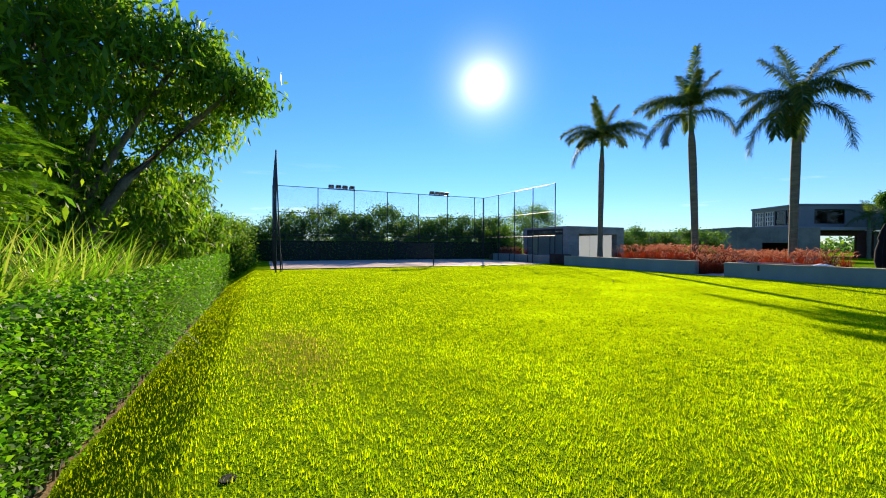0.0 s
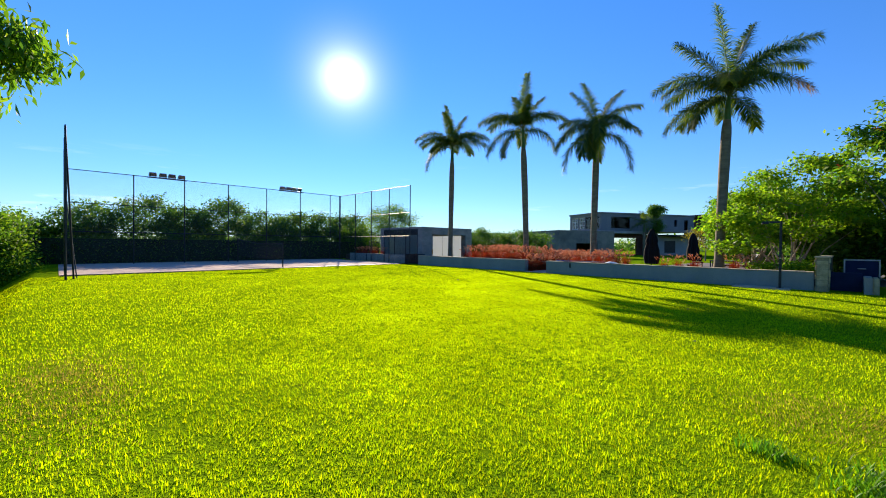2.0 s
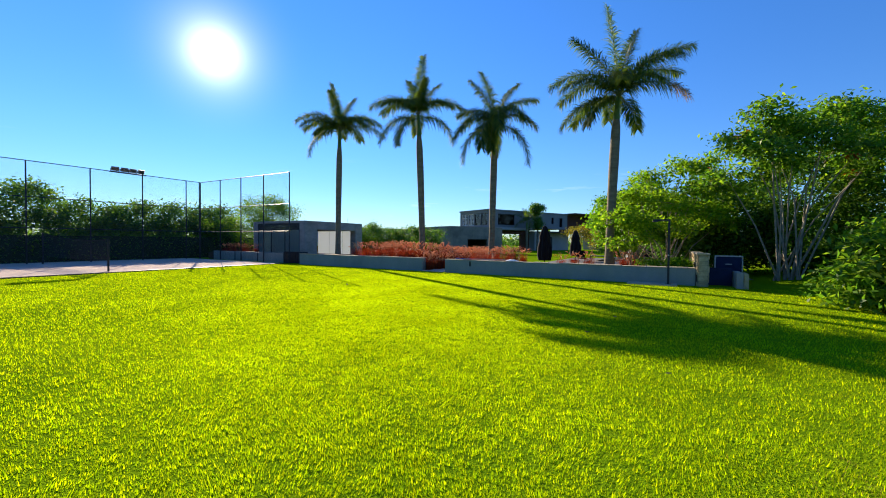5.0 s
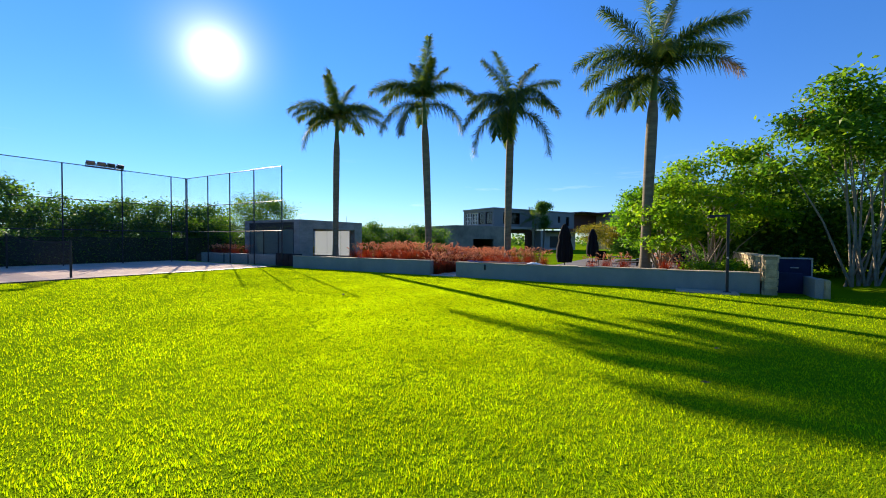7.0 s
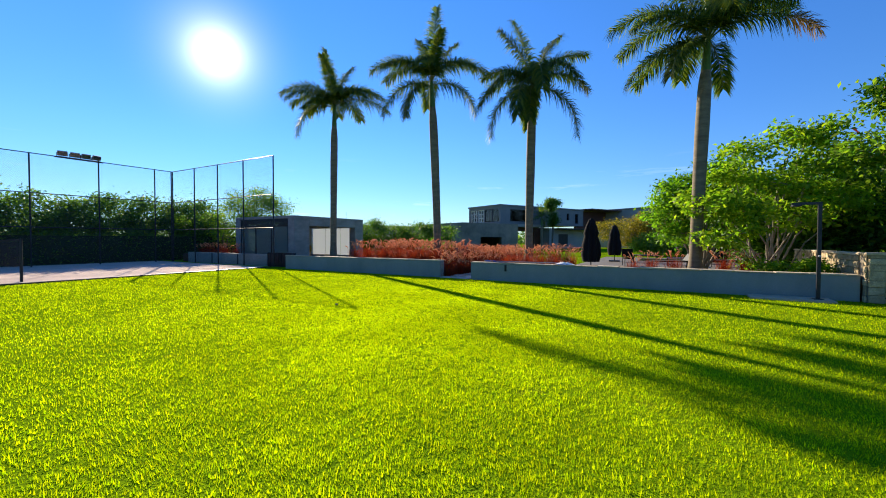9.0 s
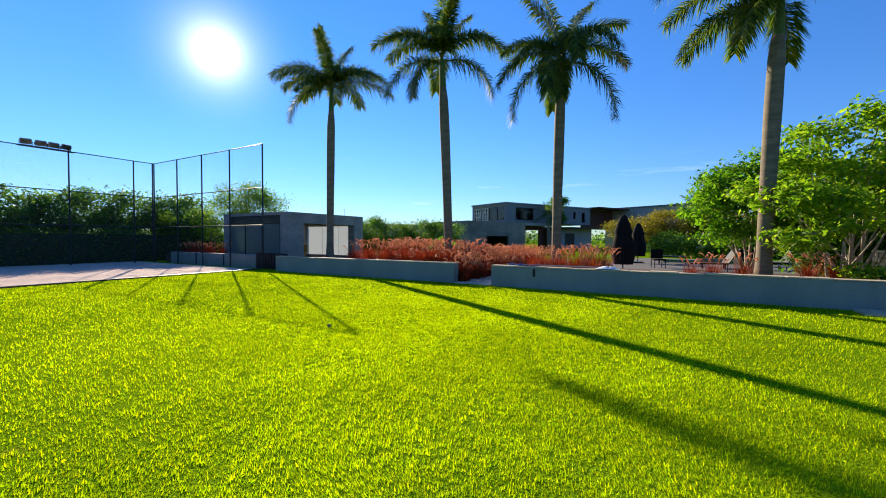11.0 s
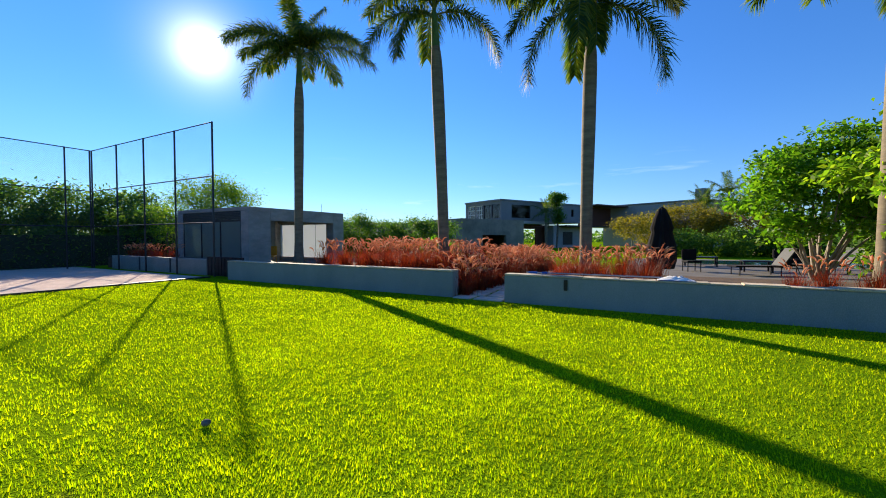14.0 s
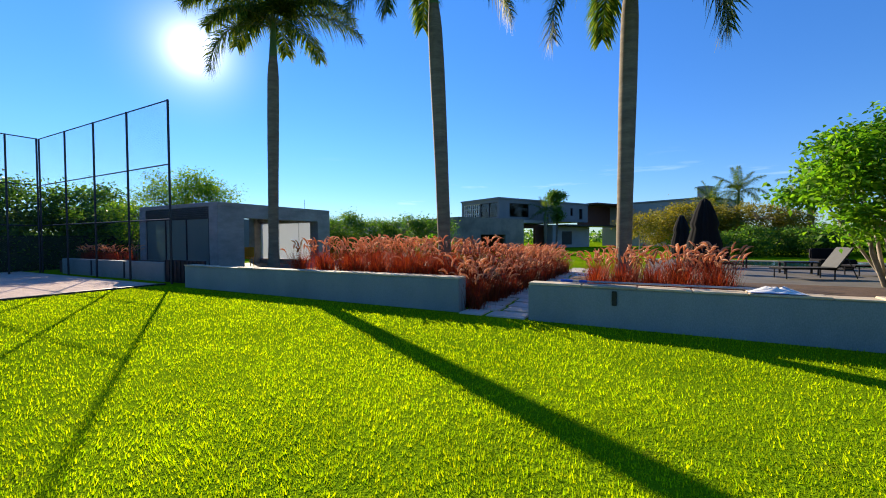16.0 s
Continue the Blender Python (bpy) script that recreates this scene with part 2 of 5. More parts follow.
STONE = surf("rubble_stone", (0.34, 0.26, 0.14), (0.52, 0.42, 0.26), 0.85, 5, 40, 0.8, rnd=0.25)
MORTAR = surf("mortar", (0.2, 0.17, 0.12), (0.28, 0.24, 0.18), 0.95, 6, 60, 0.5)
SLAB = surf("path_slab", (0.42, 0.38, 0.32), (0.55, 0.5, 0.43), 0.8, 2, 60, 0.4, rnd=0.12)
SAND = surf("court_sand", (0.5, 0.36, 0.29), (0.64, 0.48, 0.4), 0.95, 1.2, 25, 1.0, dist=0.05)
SOIL = surf("soil", (0.05, 0.03, 0.018), (0.11, 0.06, 0.03), 0.95, 3, 40, 1.0)
EARTH = surf("bare_earth", (0.12, 0.075, 0.025), (0.22, 0.14, 0.05), 0.95, 2.5, 40, 1.0)
CONCRETE = surf("board_concrete", (0.2, 0.19, 0.18), (0.34, 0.32, 0.3), 0.85, 1.0, 50, 0.4, stretch=(1, 1, 2))
CONCRETE_OLD = surf("weathered_concrete", (0.11, 0.1, 0.085), (0.26, 0.235, 0.195), 0.9, 0.6, 30, 0.4)
HOUSE_WALL = surf("house_render", (0.15, 0.155, 0.16), (0.2, 0.2, 0.2), 0.85, 0.4, 40, 0.2)
HOUSE_LIGHT = surf("pale_render", (0.25, 0.25, 0.25), (0.32, 0.31, 0.3), 0.85, 0.5, 40, 0.2)
WOOD_DARK = surf("dark_wood", (0.06, 0.022, 0.015), (0.12, 0.04, 0.025), 0.6, 3, 40, 0.3, stretch=(1, 1, 6))
STEEL = surf("dark_steel", (0.02, 0.022, 0.026), (0.04, 0.042, 0.048), 0.45, 4, 60, 0.1, 0.6)
BLACK_CLOTH = surf("black_canvas", (0.002, 0.002, 0.0025), (0.004, 0.004, 0.005), 1.0, 4, 120, 0.3)
NAVY = surf("navy_paint", (0.006, 0.012, 0.045), (0.012, 0.022, 0.07), 0.9, 3, 60, 0.1)
WHITE = surf("white_paint", (0.7, 0.7, 0.68), (0.8, 0.8, 0.78), 0.6, 2, 60, 0.15)
DECK = surf("pool_deck", (0.09, 0.08, 0.065), (0.15, 0.135, 0.11), 0.8, 1.5, 50, 0.3)
YELLOW = surf("yellow_plastic", (0.5, 0.26, 0.02), (0.6, 0.33, 0.03), 0.45, 3, 40, 0.05)
LAMP_GREY = surf("lamp_housing", (0.3, 0.3, 0.31), (0.42, 0.42, 0.43), 0.4, 4, 60, 0.05, 0.4)
NETTING = surf("netting", (0.01, 0.012, 0.012), (0.025, 0.03, 0.03), 0.8, 8, 80, 0)
WIRE = surf("galvanised_wire", (0.06, 0.065, 0.07), (0.11, 0.115, 0.12), 0.5, 8, 80, 0, 0.7)
GLASS = glass_mat("window_glass", (0.86, 0.9, 0.92), 0.03, 0.25)
HOUSE_GLASS = glass_mat("dark_window_glass", (0.25, 0.28, 0.3), 0.03, 0.15)
STRAW = leaf("dry_blade", [(0.2, 0.17, 0.03), (0.34, 0.27, 0.07)], 0.5, 0.8, spec=0.05)
BLUE = surf("blue_plastic", (0.01, 0.06, 0.3), (0.015, 0.08, 0.38), 0.4, 4, 60, 0.05)
DARK_GLASS = glass_mat("tinted_glass", (0.7, 0.78, 0.76), 0.04, 0.5)
SCREEN = leaf("smoky_screen", [(0.2, 0.25, 0.25), (0.24, 0.29, 0.29)], 0.5, 0.25, (0.8, 0.9, 0.85), 0.5)
LOUNGER = surf("lounger_mesh", (0.04, 0.043, 0.04), (0.065, 0.068, 0.062), 0.7, 3, 90, 0.3)
BLIND = leaf("translucent_blind", [(0.75, 0.76, 0.78), (0.78, 0.79, 0.8)], 0.6, 0.7, (0.62, 0.64, 0.66), 0.2)
POOL = surf("pool_surface", (0.01, 0.05, 0.06), (0.015, 0.07, 0.085), 0.08, 1.0, 6.0, 0.15)

# ---- mesh helpers ----
rng = np.random.default_rng(7)


def fast(name, V, F, mat, parent=None, label="", smooth=False):
    """One mesh object from arrays of vertices and of equal-sided faces."""
    V, F = np.asarray(V, dtype=np.float32), np.asarray(F, dtype=np.int32)
    me = bpy.data.meshes.new(name)
    me.vertices.add(len(V))
    me.vertices.foreach_set("co", V.ravel())
    me.loops.add(F.size)
    me.loops.foreach_set("vertex_index", F.ravel())
    me.polygons.add(len(F))
    me.polygons.foreach_set("loop_start", np.arange(0, F.size, F.shape[1], dtype=np.int32))
    if smooth:
        me.polygons.foreach_set("use_smooth", np.ones(len(F), dtype=bool))
    me.update(calc_edges=True)
    me.materials.append(mat)
    ob = new(name, me)
    if parent:
        ob.parent = parent
    if label:
        ob["label"] = label
    return ob


def part(name, bm, mat, parent=None, label="", smooth=False):
    me = bpy.data.meshes.new(name)
    bm.to_mesh(me)
    bm.free()
    if smooth:
        for f in me.polygons:
            f.use_smooth = True
    me.materials.append(mat)
    ob = new(name, me)
    if parent:
        ob.parent = parent
    if label:
        ob["label"] = label
    return ob


def empty(name, m, label, category, group="", kind=""):
    ob = new(name)
    ob.matrix_world = m
    return tagged(ob, label, category, group, kind)


def boxes(items, bevel=0.0):
    """A bmesh of boxes (x0, x1, y0, y1, z0, z1)."""
    bm = bmesh.new()
    for x0, x1, y0, y1, z0, z1 in items:
        m = Matrix.Translation(((x0 + x1) / 2, (y0 + y1) / 2, (z0 + z1) / 2)) @ Matrix.Diagonal((x1 - x0, y1 - y0, z1 - z0, 1))
        bmesh.ops.create_cube(bm, size=1, matrix=m)
    if bevel:
        bmesh.ops.bevel(bm, geom=list(bm.edges), offset=bevel, segments=2, affect="EDGES")
    return bm


def rod(bm, a, b, r, r2=None, n=8):
    a, b = Vector(a), Vector(b)
    d = b - a
    m = Matrix.Translation((a + b) / 2) @ d.to_track_quat("Z", "Y").to_matrix().to_4x4()
    bmesh.ops.create_cone(bm, cap_ends=True, segments=n, radius1=r, radius2=r if r2 is None else r2, depth=d.length, matrix=m)
    return bm


def holed_bm(x0, x1, z0, z1, y0, y1, holes, turn=False):
    """One closed mesh of a wall along x (or along y, if turned) with openings cut through it."""
    xs = sorted({x0, x1, *[v for h in holes for v in h[:2]]})
    zs = sorted({z0, z1, *[v for h in holes for v in h[2:]]})

    def solid(i, k):
        if not (0 <= i < len(xs) - 1 and 0 <= k < len(zs) - 1):
            return False
        cx, cz = (xs[i] + xs[i + 1]) / 2, (zs[k] + zs[k + 1]) / 2
        return not any(h[0] < cx < h[1] and h[2] < cz < h[3] for h in holes)
    bm, seen = bmesh.new(), {}

    def v(x, y, z):
        q = (y, x, z) if turn else (x, y, z)
        if q not in seen:
            seen[q] = bm.verts.new(q)
        return seen[q]
    for i in range(len(xs) - 1):
        for k in range(len(zs) - 1):
            if not solid(i, k):
                continue
            a, b, c, d = xs[i], xs[i + 1], zs[k], zs[k + 1]
            bm.faces.new((v(a, y0, c), v(b, y0, c), v(b, y0, d), v(a, y0, d)))
            bm.faces.new((v(a, y1, c), v(a, y1, d), v(b, y1, d), v(b, y1, c)))
            if not solid(i - 1, k):
                bm.faces.new((v(a, y0, c), v(a, y0, d), v(a, y1, d), v(a, y1, c)))
            if not solid(i + 1, k):
                bm.faces.new((v(b, y0, c), v(b, y1, c), v(b, y1, d), v(b, y0, d)))
            if not solid(i, k - 1):
                bm.faces.new((v(a, y0, c), v(a, y1, c), v(b, y1, c), v(b, y0, c)))
            if not solid(i, k + 1):
                bm.faces.new((v(a, y0, d), v(b, y0, d), v(b, y1, d), v(a, y1, d)))
    bmesh.ops.recalc_face_normals(bm, faces=list(bm.faces))
    return bm


def swap(bs):
    return [(y0, y1, x0, x1, z0, z1) for x0, x1, y0, y1, z0, z1 in bs]


def tubes(lines, n=7):
    """Vertices and quads of tapered tubes; each line is a list of (point, radius)."""
    V, F, o = [], [], 0
    for line in lines:
        pts = [Vector(p) for p, _ in line]
        for i, (p, r) in enumerate(line):
            d = (pts[min(i + 1, len(pts) - 1)] - pts[max(i - 1, 0)]).normalized()
            a = d.cross(Vector((0.3, 0.9, 0.2)) if abs(d.z) > 0.8 else Vector((0, 0, 1))).normalized()
            b = d.cross(a)
            for k in range(n):
                t = 2 * math.pi * k / n
                V.append(pts[i] + (a * math.cos(t) + b * math.sin(t)) * r)
        for i in range(len(line) - 1):
            for k in range(n):
                F.append((o + i * n + k, o + i * n + (k + 1) % n, o + (i + 1) * n + (k + 1) % n, o + (i + 1) * n + k))
        o += len(line) * n
    return [tuple(v) for v in V], F


def leaves(P, size, aspect=0.45, droop=0.3, spread=1.0):
    """Diamond leaves, slightly folded, one at each point, facing all ways."""
    N = len(P)
    yaw = rng.uniform(0, 2 * math.pi, N)
    pit = rng.normal(-droop, 0.5 * spread, N)
    rol = rng.normal(0, 0.7 * spread, N)
    d = np.stack([np.cos(yaw) * np.cos(pit), np.sin(yaw) * np.cos(pit), np.sin(pit)], 1)
    s = np.stack([-np.sin(yaw), np.cos(yaw), np.zeros(N)], 1)
    up = np.cross(d, s)
    w = s * np.cos(rol)[:, None] + up * np.sin(rol)[:, None]
    nrm = np.cross(d, w)
    L = (size * rng.uniform(0.6, 1.35, N))[:, None]
    W = L * aspect * 0.5
    V = np.stack([P, P + d * L * 0.45 + w * W + nrm * W * 0.35, P + d * L - nrm * L * 0.08, P + d * L * 0.45 - w * W + nrm * W * 0.35], 1)
    return V.reshape(-1, 3), np.arange(4 * N).reshape(N, 4)


def ribbons(P, yaw, length, width, lean, curl, segs=3):
    """Tapered blades from base points: lean from the upright in radians, growing by curl to the tip."""
    N = len(P)
    length, width, lean, curl, yaw = [np.broadcast_to(np.asarray(q, dtype=float), (N,)) for q in (length, width, lean, curl, yaw)]
    h = np.stack([np.cos(yaw), np.sin(yaw), np.zeros(N)], 1)
    s = np.stack([-np.sin(yaw), np.cos(yaw), np.zeros(N)], 1)
    rows, p = [], np.array(P, dtype=float)
    for i in range(segs + 1):
        f = i / segs
        w = (width * (1 - f) ** 0.7 * 0.5 + 0.0004)[:, None]
        rows += [p - s * w, p + s * w]
        a = lean + curl * f
        p = p + (h * np.sin(a)[:, None] + np.array((0, 0, 1.0)) * np.cos(a)[:, None]) * (length / segs)[:, None]
    V = np.stack(rows, 1)
    k = 2 * (segs + 1)
    q = np.array([[2 * i, 2 * i + 1, 2 * i + 3, 2 * i + 2] for i in range(segs)])
    F = (np.arange(N)[:, None, None] * k + q[None]).reshape(-1, 4)
    return V.reshape(-1, 3), F


def join(*vf):
    V, F, o = [], [], 0
    for v, f in vf:
        V.append(np.asarray(v)), F.append(np.asarray(f) + o)
        o += len(v)
    return np.concatenate(V), np.concatenate(F)


def ground_z(x, y):
    """The lie of the land: a bank down to the hedge, and a low rise beyond the end of the wall."""
    f = np.clip((-0.45 - y) / 1.15, 0, 1)
    bank = -0.76 * f ** 1.1
    g = np.clip((x - 0.6) / 4.0, 0, 1) * np.clip((y - 14.0) / 5.0, 0, 1)
    return bank + 0.3 * g * g * (3 - 2 * g)


# ---- the large structure ----
def grid_lines(dense, far):
    return np.array(sorted(set(list(far) + list(dense))))


gx = grid_lines(np.round(np.arange(-36, 14.01, 0.5), 3), (-600, -300, -150, -90, -60, -45, 20, 30, 45, 70, 120, 250, 600))
gy = grid_lines(np.round(np.concatenate([np.arange(-2.0, 0.6, 0.1), np.arange(1, 24.01, 0.5)]), 3), (-600, -300, -120, -60, -30, -15, -8, -4, 30, 45, 70, 110, 200, 400, 700))
XX, YY = np.meshgrid(gx, gy)
GV = np.stack([XX, YY, ground_z(XX, YY)], 2).reshape(-1, 3)
w = len(gx)
GF = np.array([(j * w + i, j * w + i + 1, (j + 1) * w + i + 1, (j + 1) * w + i) for j in range(len(gy) - 1) for i in range(w - 1)])
tagged(fast("ground", GV, GF, TURF, smooth=True), "mown bright green lawn with a bank along the hedge", "lawn", kind="structure")

# bare strip of earth along the hedge foot
xs = np.arange(-20, 3.01, 0.25)
strip = []
for x in xs:
    a, b = -1.8, -1.68 + 0.08 * noise.noise((x * 2.1, 5, 0))
    strip += [(x, a, float(ground_z(x, a)) + 0.012), (x, b, float(ground_z(x, b)) + 0.006)]
tagged(fast("earth_strip", strip, [(2 * i, 2 * i + 2, 2 * i + 3, 2 * i + 1) for i in range(len(xs) - 1)], EARTH), "bare brown earth strip at the foot of the hedge", "earth", kind="structure")

# sand court
bm = boxes([(-33.4, -22.05, 0.3, 18.2, -0.1, 0.012)])
tagged(part("court_floor", bm, SAND), "pale pinkish sand floor of the ball court", "court", kind="structure")
bm = boxes([(-22.05, -21.93, 0.3, 18.2, -0.1, 0.05)], 0.01)
tagged(part("court_kerb", bm, STEEL), "dark narrow kerb between sand court and lawn", "kerb", kind="structure")

# pool deck, terrace lawn and planting beds
tagged(part("pool_deck", boxes([(-9.2, 3.5, 21.6, 40.0, -0.1, 0.03)]), DECK), "pale stone paving of the pool terrace", "paving", kind="structure")
tagged(part("planting_bed_1", boxes([(-20.6, -12.2, 18.42, 24.5, -0.1, 0.46)], 0.03), SOIL), "raised planting bed of dark soil behind the wall", "flower bed", kind="structure")
tagged(part("planting_bed_2", boxes([(-10.6, -0.75, 18.32, 21.5, -0.1, 0.44)], 0.03), SOIL), "raised planting bed of dark soil behind the wall", "flower bed", kind="structure")
tagged(part("planting_bed_3", boxes([(-31.8, -24.2, 18.95, 20.6, -0.1, 0.5)], 0.03), SOIL), "narrow planting bed beside the court", "flower bed", kind="structure")


def coping(parent, x0, x1, y0, y1, z, seed):
    r = random.Random(seed)
    x = x0
    while x < x1 - 0.05:
        n = min(x + r.uniform(0.45, 0.85), x1)
        if x1 - n < 0.2:
            n = x1
        h = r.uniform(0.022, 0.04)
        part("coping_stone", boxes([(x + 0.004, n - 0.004, y0 - r.uniform(0.0, 0.025), y1 + r.uniform(0, 0.03), z + 0.001, z + h)], 0.008), COPING, parent)
        x = n


def garden_wall(name, x0, x1, y0, y1, h, label, seed, top=True, joints=()):
    ob = tagged(part(name, boxes([(x0, x1, y0, y1, -0.25, h)], 0.012), WALL_PAINT), label, "garden wall", kind="structure")
    if top:
        coping(ob, x0, x1, y0, y1, h, seed)
    for j in joints:
        part("movement_joint", boxes([(j - 0.05, j + 0.05, y0 - 0.012, y0 - 0.002, 0.02, h - 0.01)]), STEEL, ob, "dark vertical joint strip")
    return ob


wall_a = garden_wall("garden_wall_1", -20.8, -12.06, 18.12, 18.42, 0.61, "low grey rendered garden wall with rough sandstone coping", 1)
wall_b = garden_wall("garden_wall_2", -10.74, -0.8, 18.02, 18.32, 0.59, "low grey rendered garden wall with rough sandstone coping", 2)
part("drain_spout", boxes([(-9.46, -9.39, 17.985, 18.015, 0.34, 0.56)], 0.006), STEEL, wall_b, "dark drain slot stain")
garden_wall("garden_wall_3", -30.6, -22.95, 18.66, 18.92, 0.62, "low grey panelled wall along the court", 3, False, (-28.0, -25.5))
tagged(part("service_gate", boxes([(-22.94, -20.82, 18.7, 18.76, 0.0, 0.72)] + [(-22.94 + 0.21 * i, -22.9 + 0.21 * i, 18.68, 18.7, 0.02, 0.7) for i in range(10)]), STEEL), "dark metal panel closing the gap in the wall", "gate", kind="structure")

# ---- court fence ----
POST_H = 5.65


def wire_panel(a, b, z0, z1, pitch=0.085, wdt=0.0035):
    """Diagonal wires of a chain-link panel between two upright lines."""
    a, b = np.array((*a, 0.0)), np.array((*b, 0.0))
    L, H = np.linalg.norm(b - a), z1 - z0
    e = (b - a) / L
    V, F = [], []
    for sgn in (1, -1):
        for c in np.arange(-H, L, pitch):
            u0, v0, u1, v1 = c, 0.0, c + H, H
            if u0 < 0:
                v0, u0 = -u0, 0.0
            if u1 > L:
                v1, u1 = v1 - (u1 - L), L
            if v1 - v0 < 0.03:
                continue
            if sgn < 0:
                u0, u1 = L - u0, L - u1
            o = len(V)
            k = wdt * 0.7
            for (u, v) in ((u0 - k, v0), (u0 + k, v0), (u1 + k, v1), (u1 - k, v1)):
                V.append(a + e * u + np.array((0, 0, z0 + v)))
            F.append((o, o + 1, o + 2, o + 3))
    return V, F


def fence(pts, hs, label, rails=(5.65, 3.7, 2.0), top_stay=False):
    f = empty("court_fence", pose(pts[0][0], pts[0][1], 0), label, "fence", "fences round the court")
    o = Vector((pts[0][0], pts[0][1], 0))

    def loc(p, z):
        return Vector((p[0], p[1], z)) - o
    for p, h in zip(pts, hs):
        part("post", rod(bmesh.new(), loc(p, -0.02), loc(p, h), 0.034, n=10), STEEL, f, smooth=False)
    for a, b in zip(pts, pts[1:]):
        for z in rails:
            part("rail", rod(bmesh.new(), loc(a, z), loc(b, z), 0.022, n=6), STEEL, f)
        V, F = wire_panel((a[0] - o.x, a[1] - o.y), (b[0] - o.x, b[1] - o.y), 0.05, rails[0] - 0.02)
        fast("wire_mesh", V, F, WIRE, f, "fine galvanised diamond wire mesh")
    return f


fence([(-22.1, 18.45), (-24.6, 18.45), (-27.0, 18.45), (-29.4, 18.45), (-31.9, 18.45)], [5.67] * 5, "tall dark steel court fence with wire mesh")
far = [(-31.92, y) for y in (18.38, 17.46, 14.74, 12.02, 9.27, 6.53, 3.76, 0.65)]
fence(far, [5.67, 5.67, 5.72, 5.67, 5.67, 5.72, 5.67, 5.67], "tall dark steel court fence with wire mesh and floodlights")
lf = fence([(-20.0, 0.47), (-22.4, 0.48), (-25.2, 0.5), (-28.4, 0.53), (-31.7, 0.56)], [5.62] * 5, "tall dark steel court fence seen along its length")
part("brace", rod(bmesh.new(), (-0.22, 0.22, 0.0), (0.0, 0.0, 5.5), 0.03), STEEL, lf, "leaning brace pole")
part("brace", rod(bmesh.new(), (-2.4, 0.0, 3.7), (0.0, 0.3, 0.05), 0.02), STEEL, lf)


def floodlight(m):
    f = empty("floodlight", m, "grey floodlight head on the court fence", "floodlight", "floodlights on the court fence")
    bm = boxes([(-0.2, 0.2, -0.05, 0.05, -0.13, 0.13)], 0.02)
    part("housing", bm, LAMP_GREY, f)
    part("lens", boxes([(-0.17, 0.17, 0.05, 0.056, -0.1, 0.1)]), GLASS, f)
    bm = boxes([(-0.225, -0.205, -0.015, 0.015, -0.16, 0.03), (0.205, 0.225, -0.015, 0.015, -0.16, 0.03), (-0.225, 0.225, -0.015, 0.015, -0.175, -0.16)])
    part("bracket", bm, STEEL, f)
    return f


first = None
for ys in ((4.75, 5.3, 5.8, 6.35), (13.25, 13.75, 14.2, 14.65)):
    bar = tagged(part("light_bar", boxes([(-31.95, -31.89, ys[0] - 0.3, ys[-1] + 0.3, 5.6, 5.66)]), STEEL), "dark steel bar carrying floodlights", "bracket", "light bars")
    for i, y in enumerate(ys):
        m = pose(-31.9, y, 5.84, -25, 0, -90 + (i - 1.5) * 9)
        if first is None:
            first = floodlight(m)
        else:
            copy_thing(first, m)

# net across the court
net = empty("court_net", pose(-22.9, 9.6, 0), "dark ball net slung between two steel posts", "net")
part("post", rod(bmesh.new(), (0, 0, 0), (0, 0, 1.42), 0.04), STEEL, net)
part("post", rod(bmesh.new(), (-8.6, 0.2, 0), (-8.6, 0.2, 1.75), 0.04), STEEL, net)
V, F = [], []
N = 60
for i in range(N + 1):
    f = i / N
    sag = 0.16 * 4 * f * (1 - f)
    V += [(-8.6 * f, 0.2 * f, z) for z in (0.5 - sag * 0.5, 1.38 + 0.3 * f - sag, 1.43 + 0.3 * f - sag)]
F = [(3 * i + 1, 3 * i + 4, 3 * i + 5, 3 * i + 2) for i in range(N)]
fast("head_tape", V, F, STEEL, net, "dark tape along the net's top")
VV, FF = [], []
for i in range(0, 8 * N):
    f = (i + 0.5) / (8 * N)
    sag = 0.16 * 4 * f * (1 - f)
    x, y = -8.6 * f, 0.2 * f
    o = len(VV)
    VV += [(x - 0.003, y, 0.5 - sag * 0.5), (x + 0.003, y, 0.5 - sag * 0.5), (x + 0.003, y, 1.38 + 0.3 * f - sag), (x - 0.003, y, 1.38 + 0.3 * f - sag)]
    FF.append((o, o + 1, o + 2, o + 3))
for j in range(11):
    for i in range(N):
        o = len(VV)
        for f, k in ((i / N, -1), ((i + 1) / N, -1), ((i + 1) / N, 1), (i / N, 1)):
            sag = 0.16 * 4 * f * (1 - f)
            lo, hi = 0.5 - sag * 0.5, 1.38 + 0.3 * f - sag
            VV.append((-8.6 * f, 0.2 * f + 0.002, lo + (hi - lo) * j / 10.5 + k * 0.003))
        FF.append((o, o + 1, o + 2, o + 3))
fast("netting", VV, FF, NETTING, net)

# ---- garden pavilion ----
pav = empty("garden_pavilion", pose(-23.37, 20.75, 0), "board-marked concrete garden pavilion with open side and flat roof", "pavilion")
PX, PY, PH = -5.6, 5.85, 2.8
part("roof", boxes([(PX, 0, 0, PY, PH - 0.16, PH)], 0.015), CONCRETE, pav)
part("lintel", boxes([(-0.35, -0.002, 1.1, 5.05, 2.22, PH - 0.162)], 0.01), CONCRETE, pav)
part("pillar", boxes([(-0.55, 0.0, 0.0, 1.1, -0.05, PH - 0.162)], 0.015), CONCRETE, pav)
part("pillar", boxes([(-0.55, 0.0, 5.05, PY, -0.05, PH - 0.162)], 0.015), CONCRETE, pav)
part("pillar", boxes([(PX, PX + 0.5, 0.0, 0.5, -0.05, PH - 0.162)], 0.015), CONCRETE, pav)
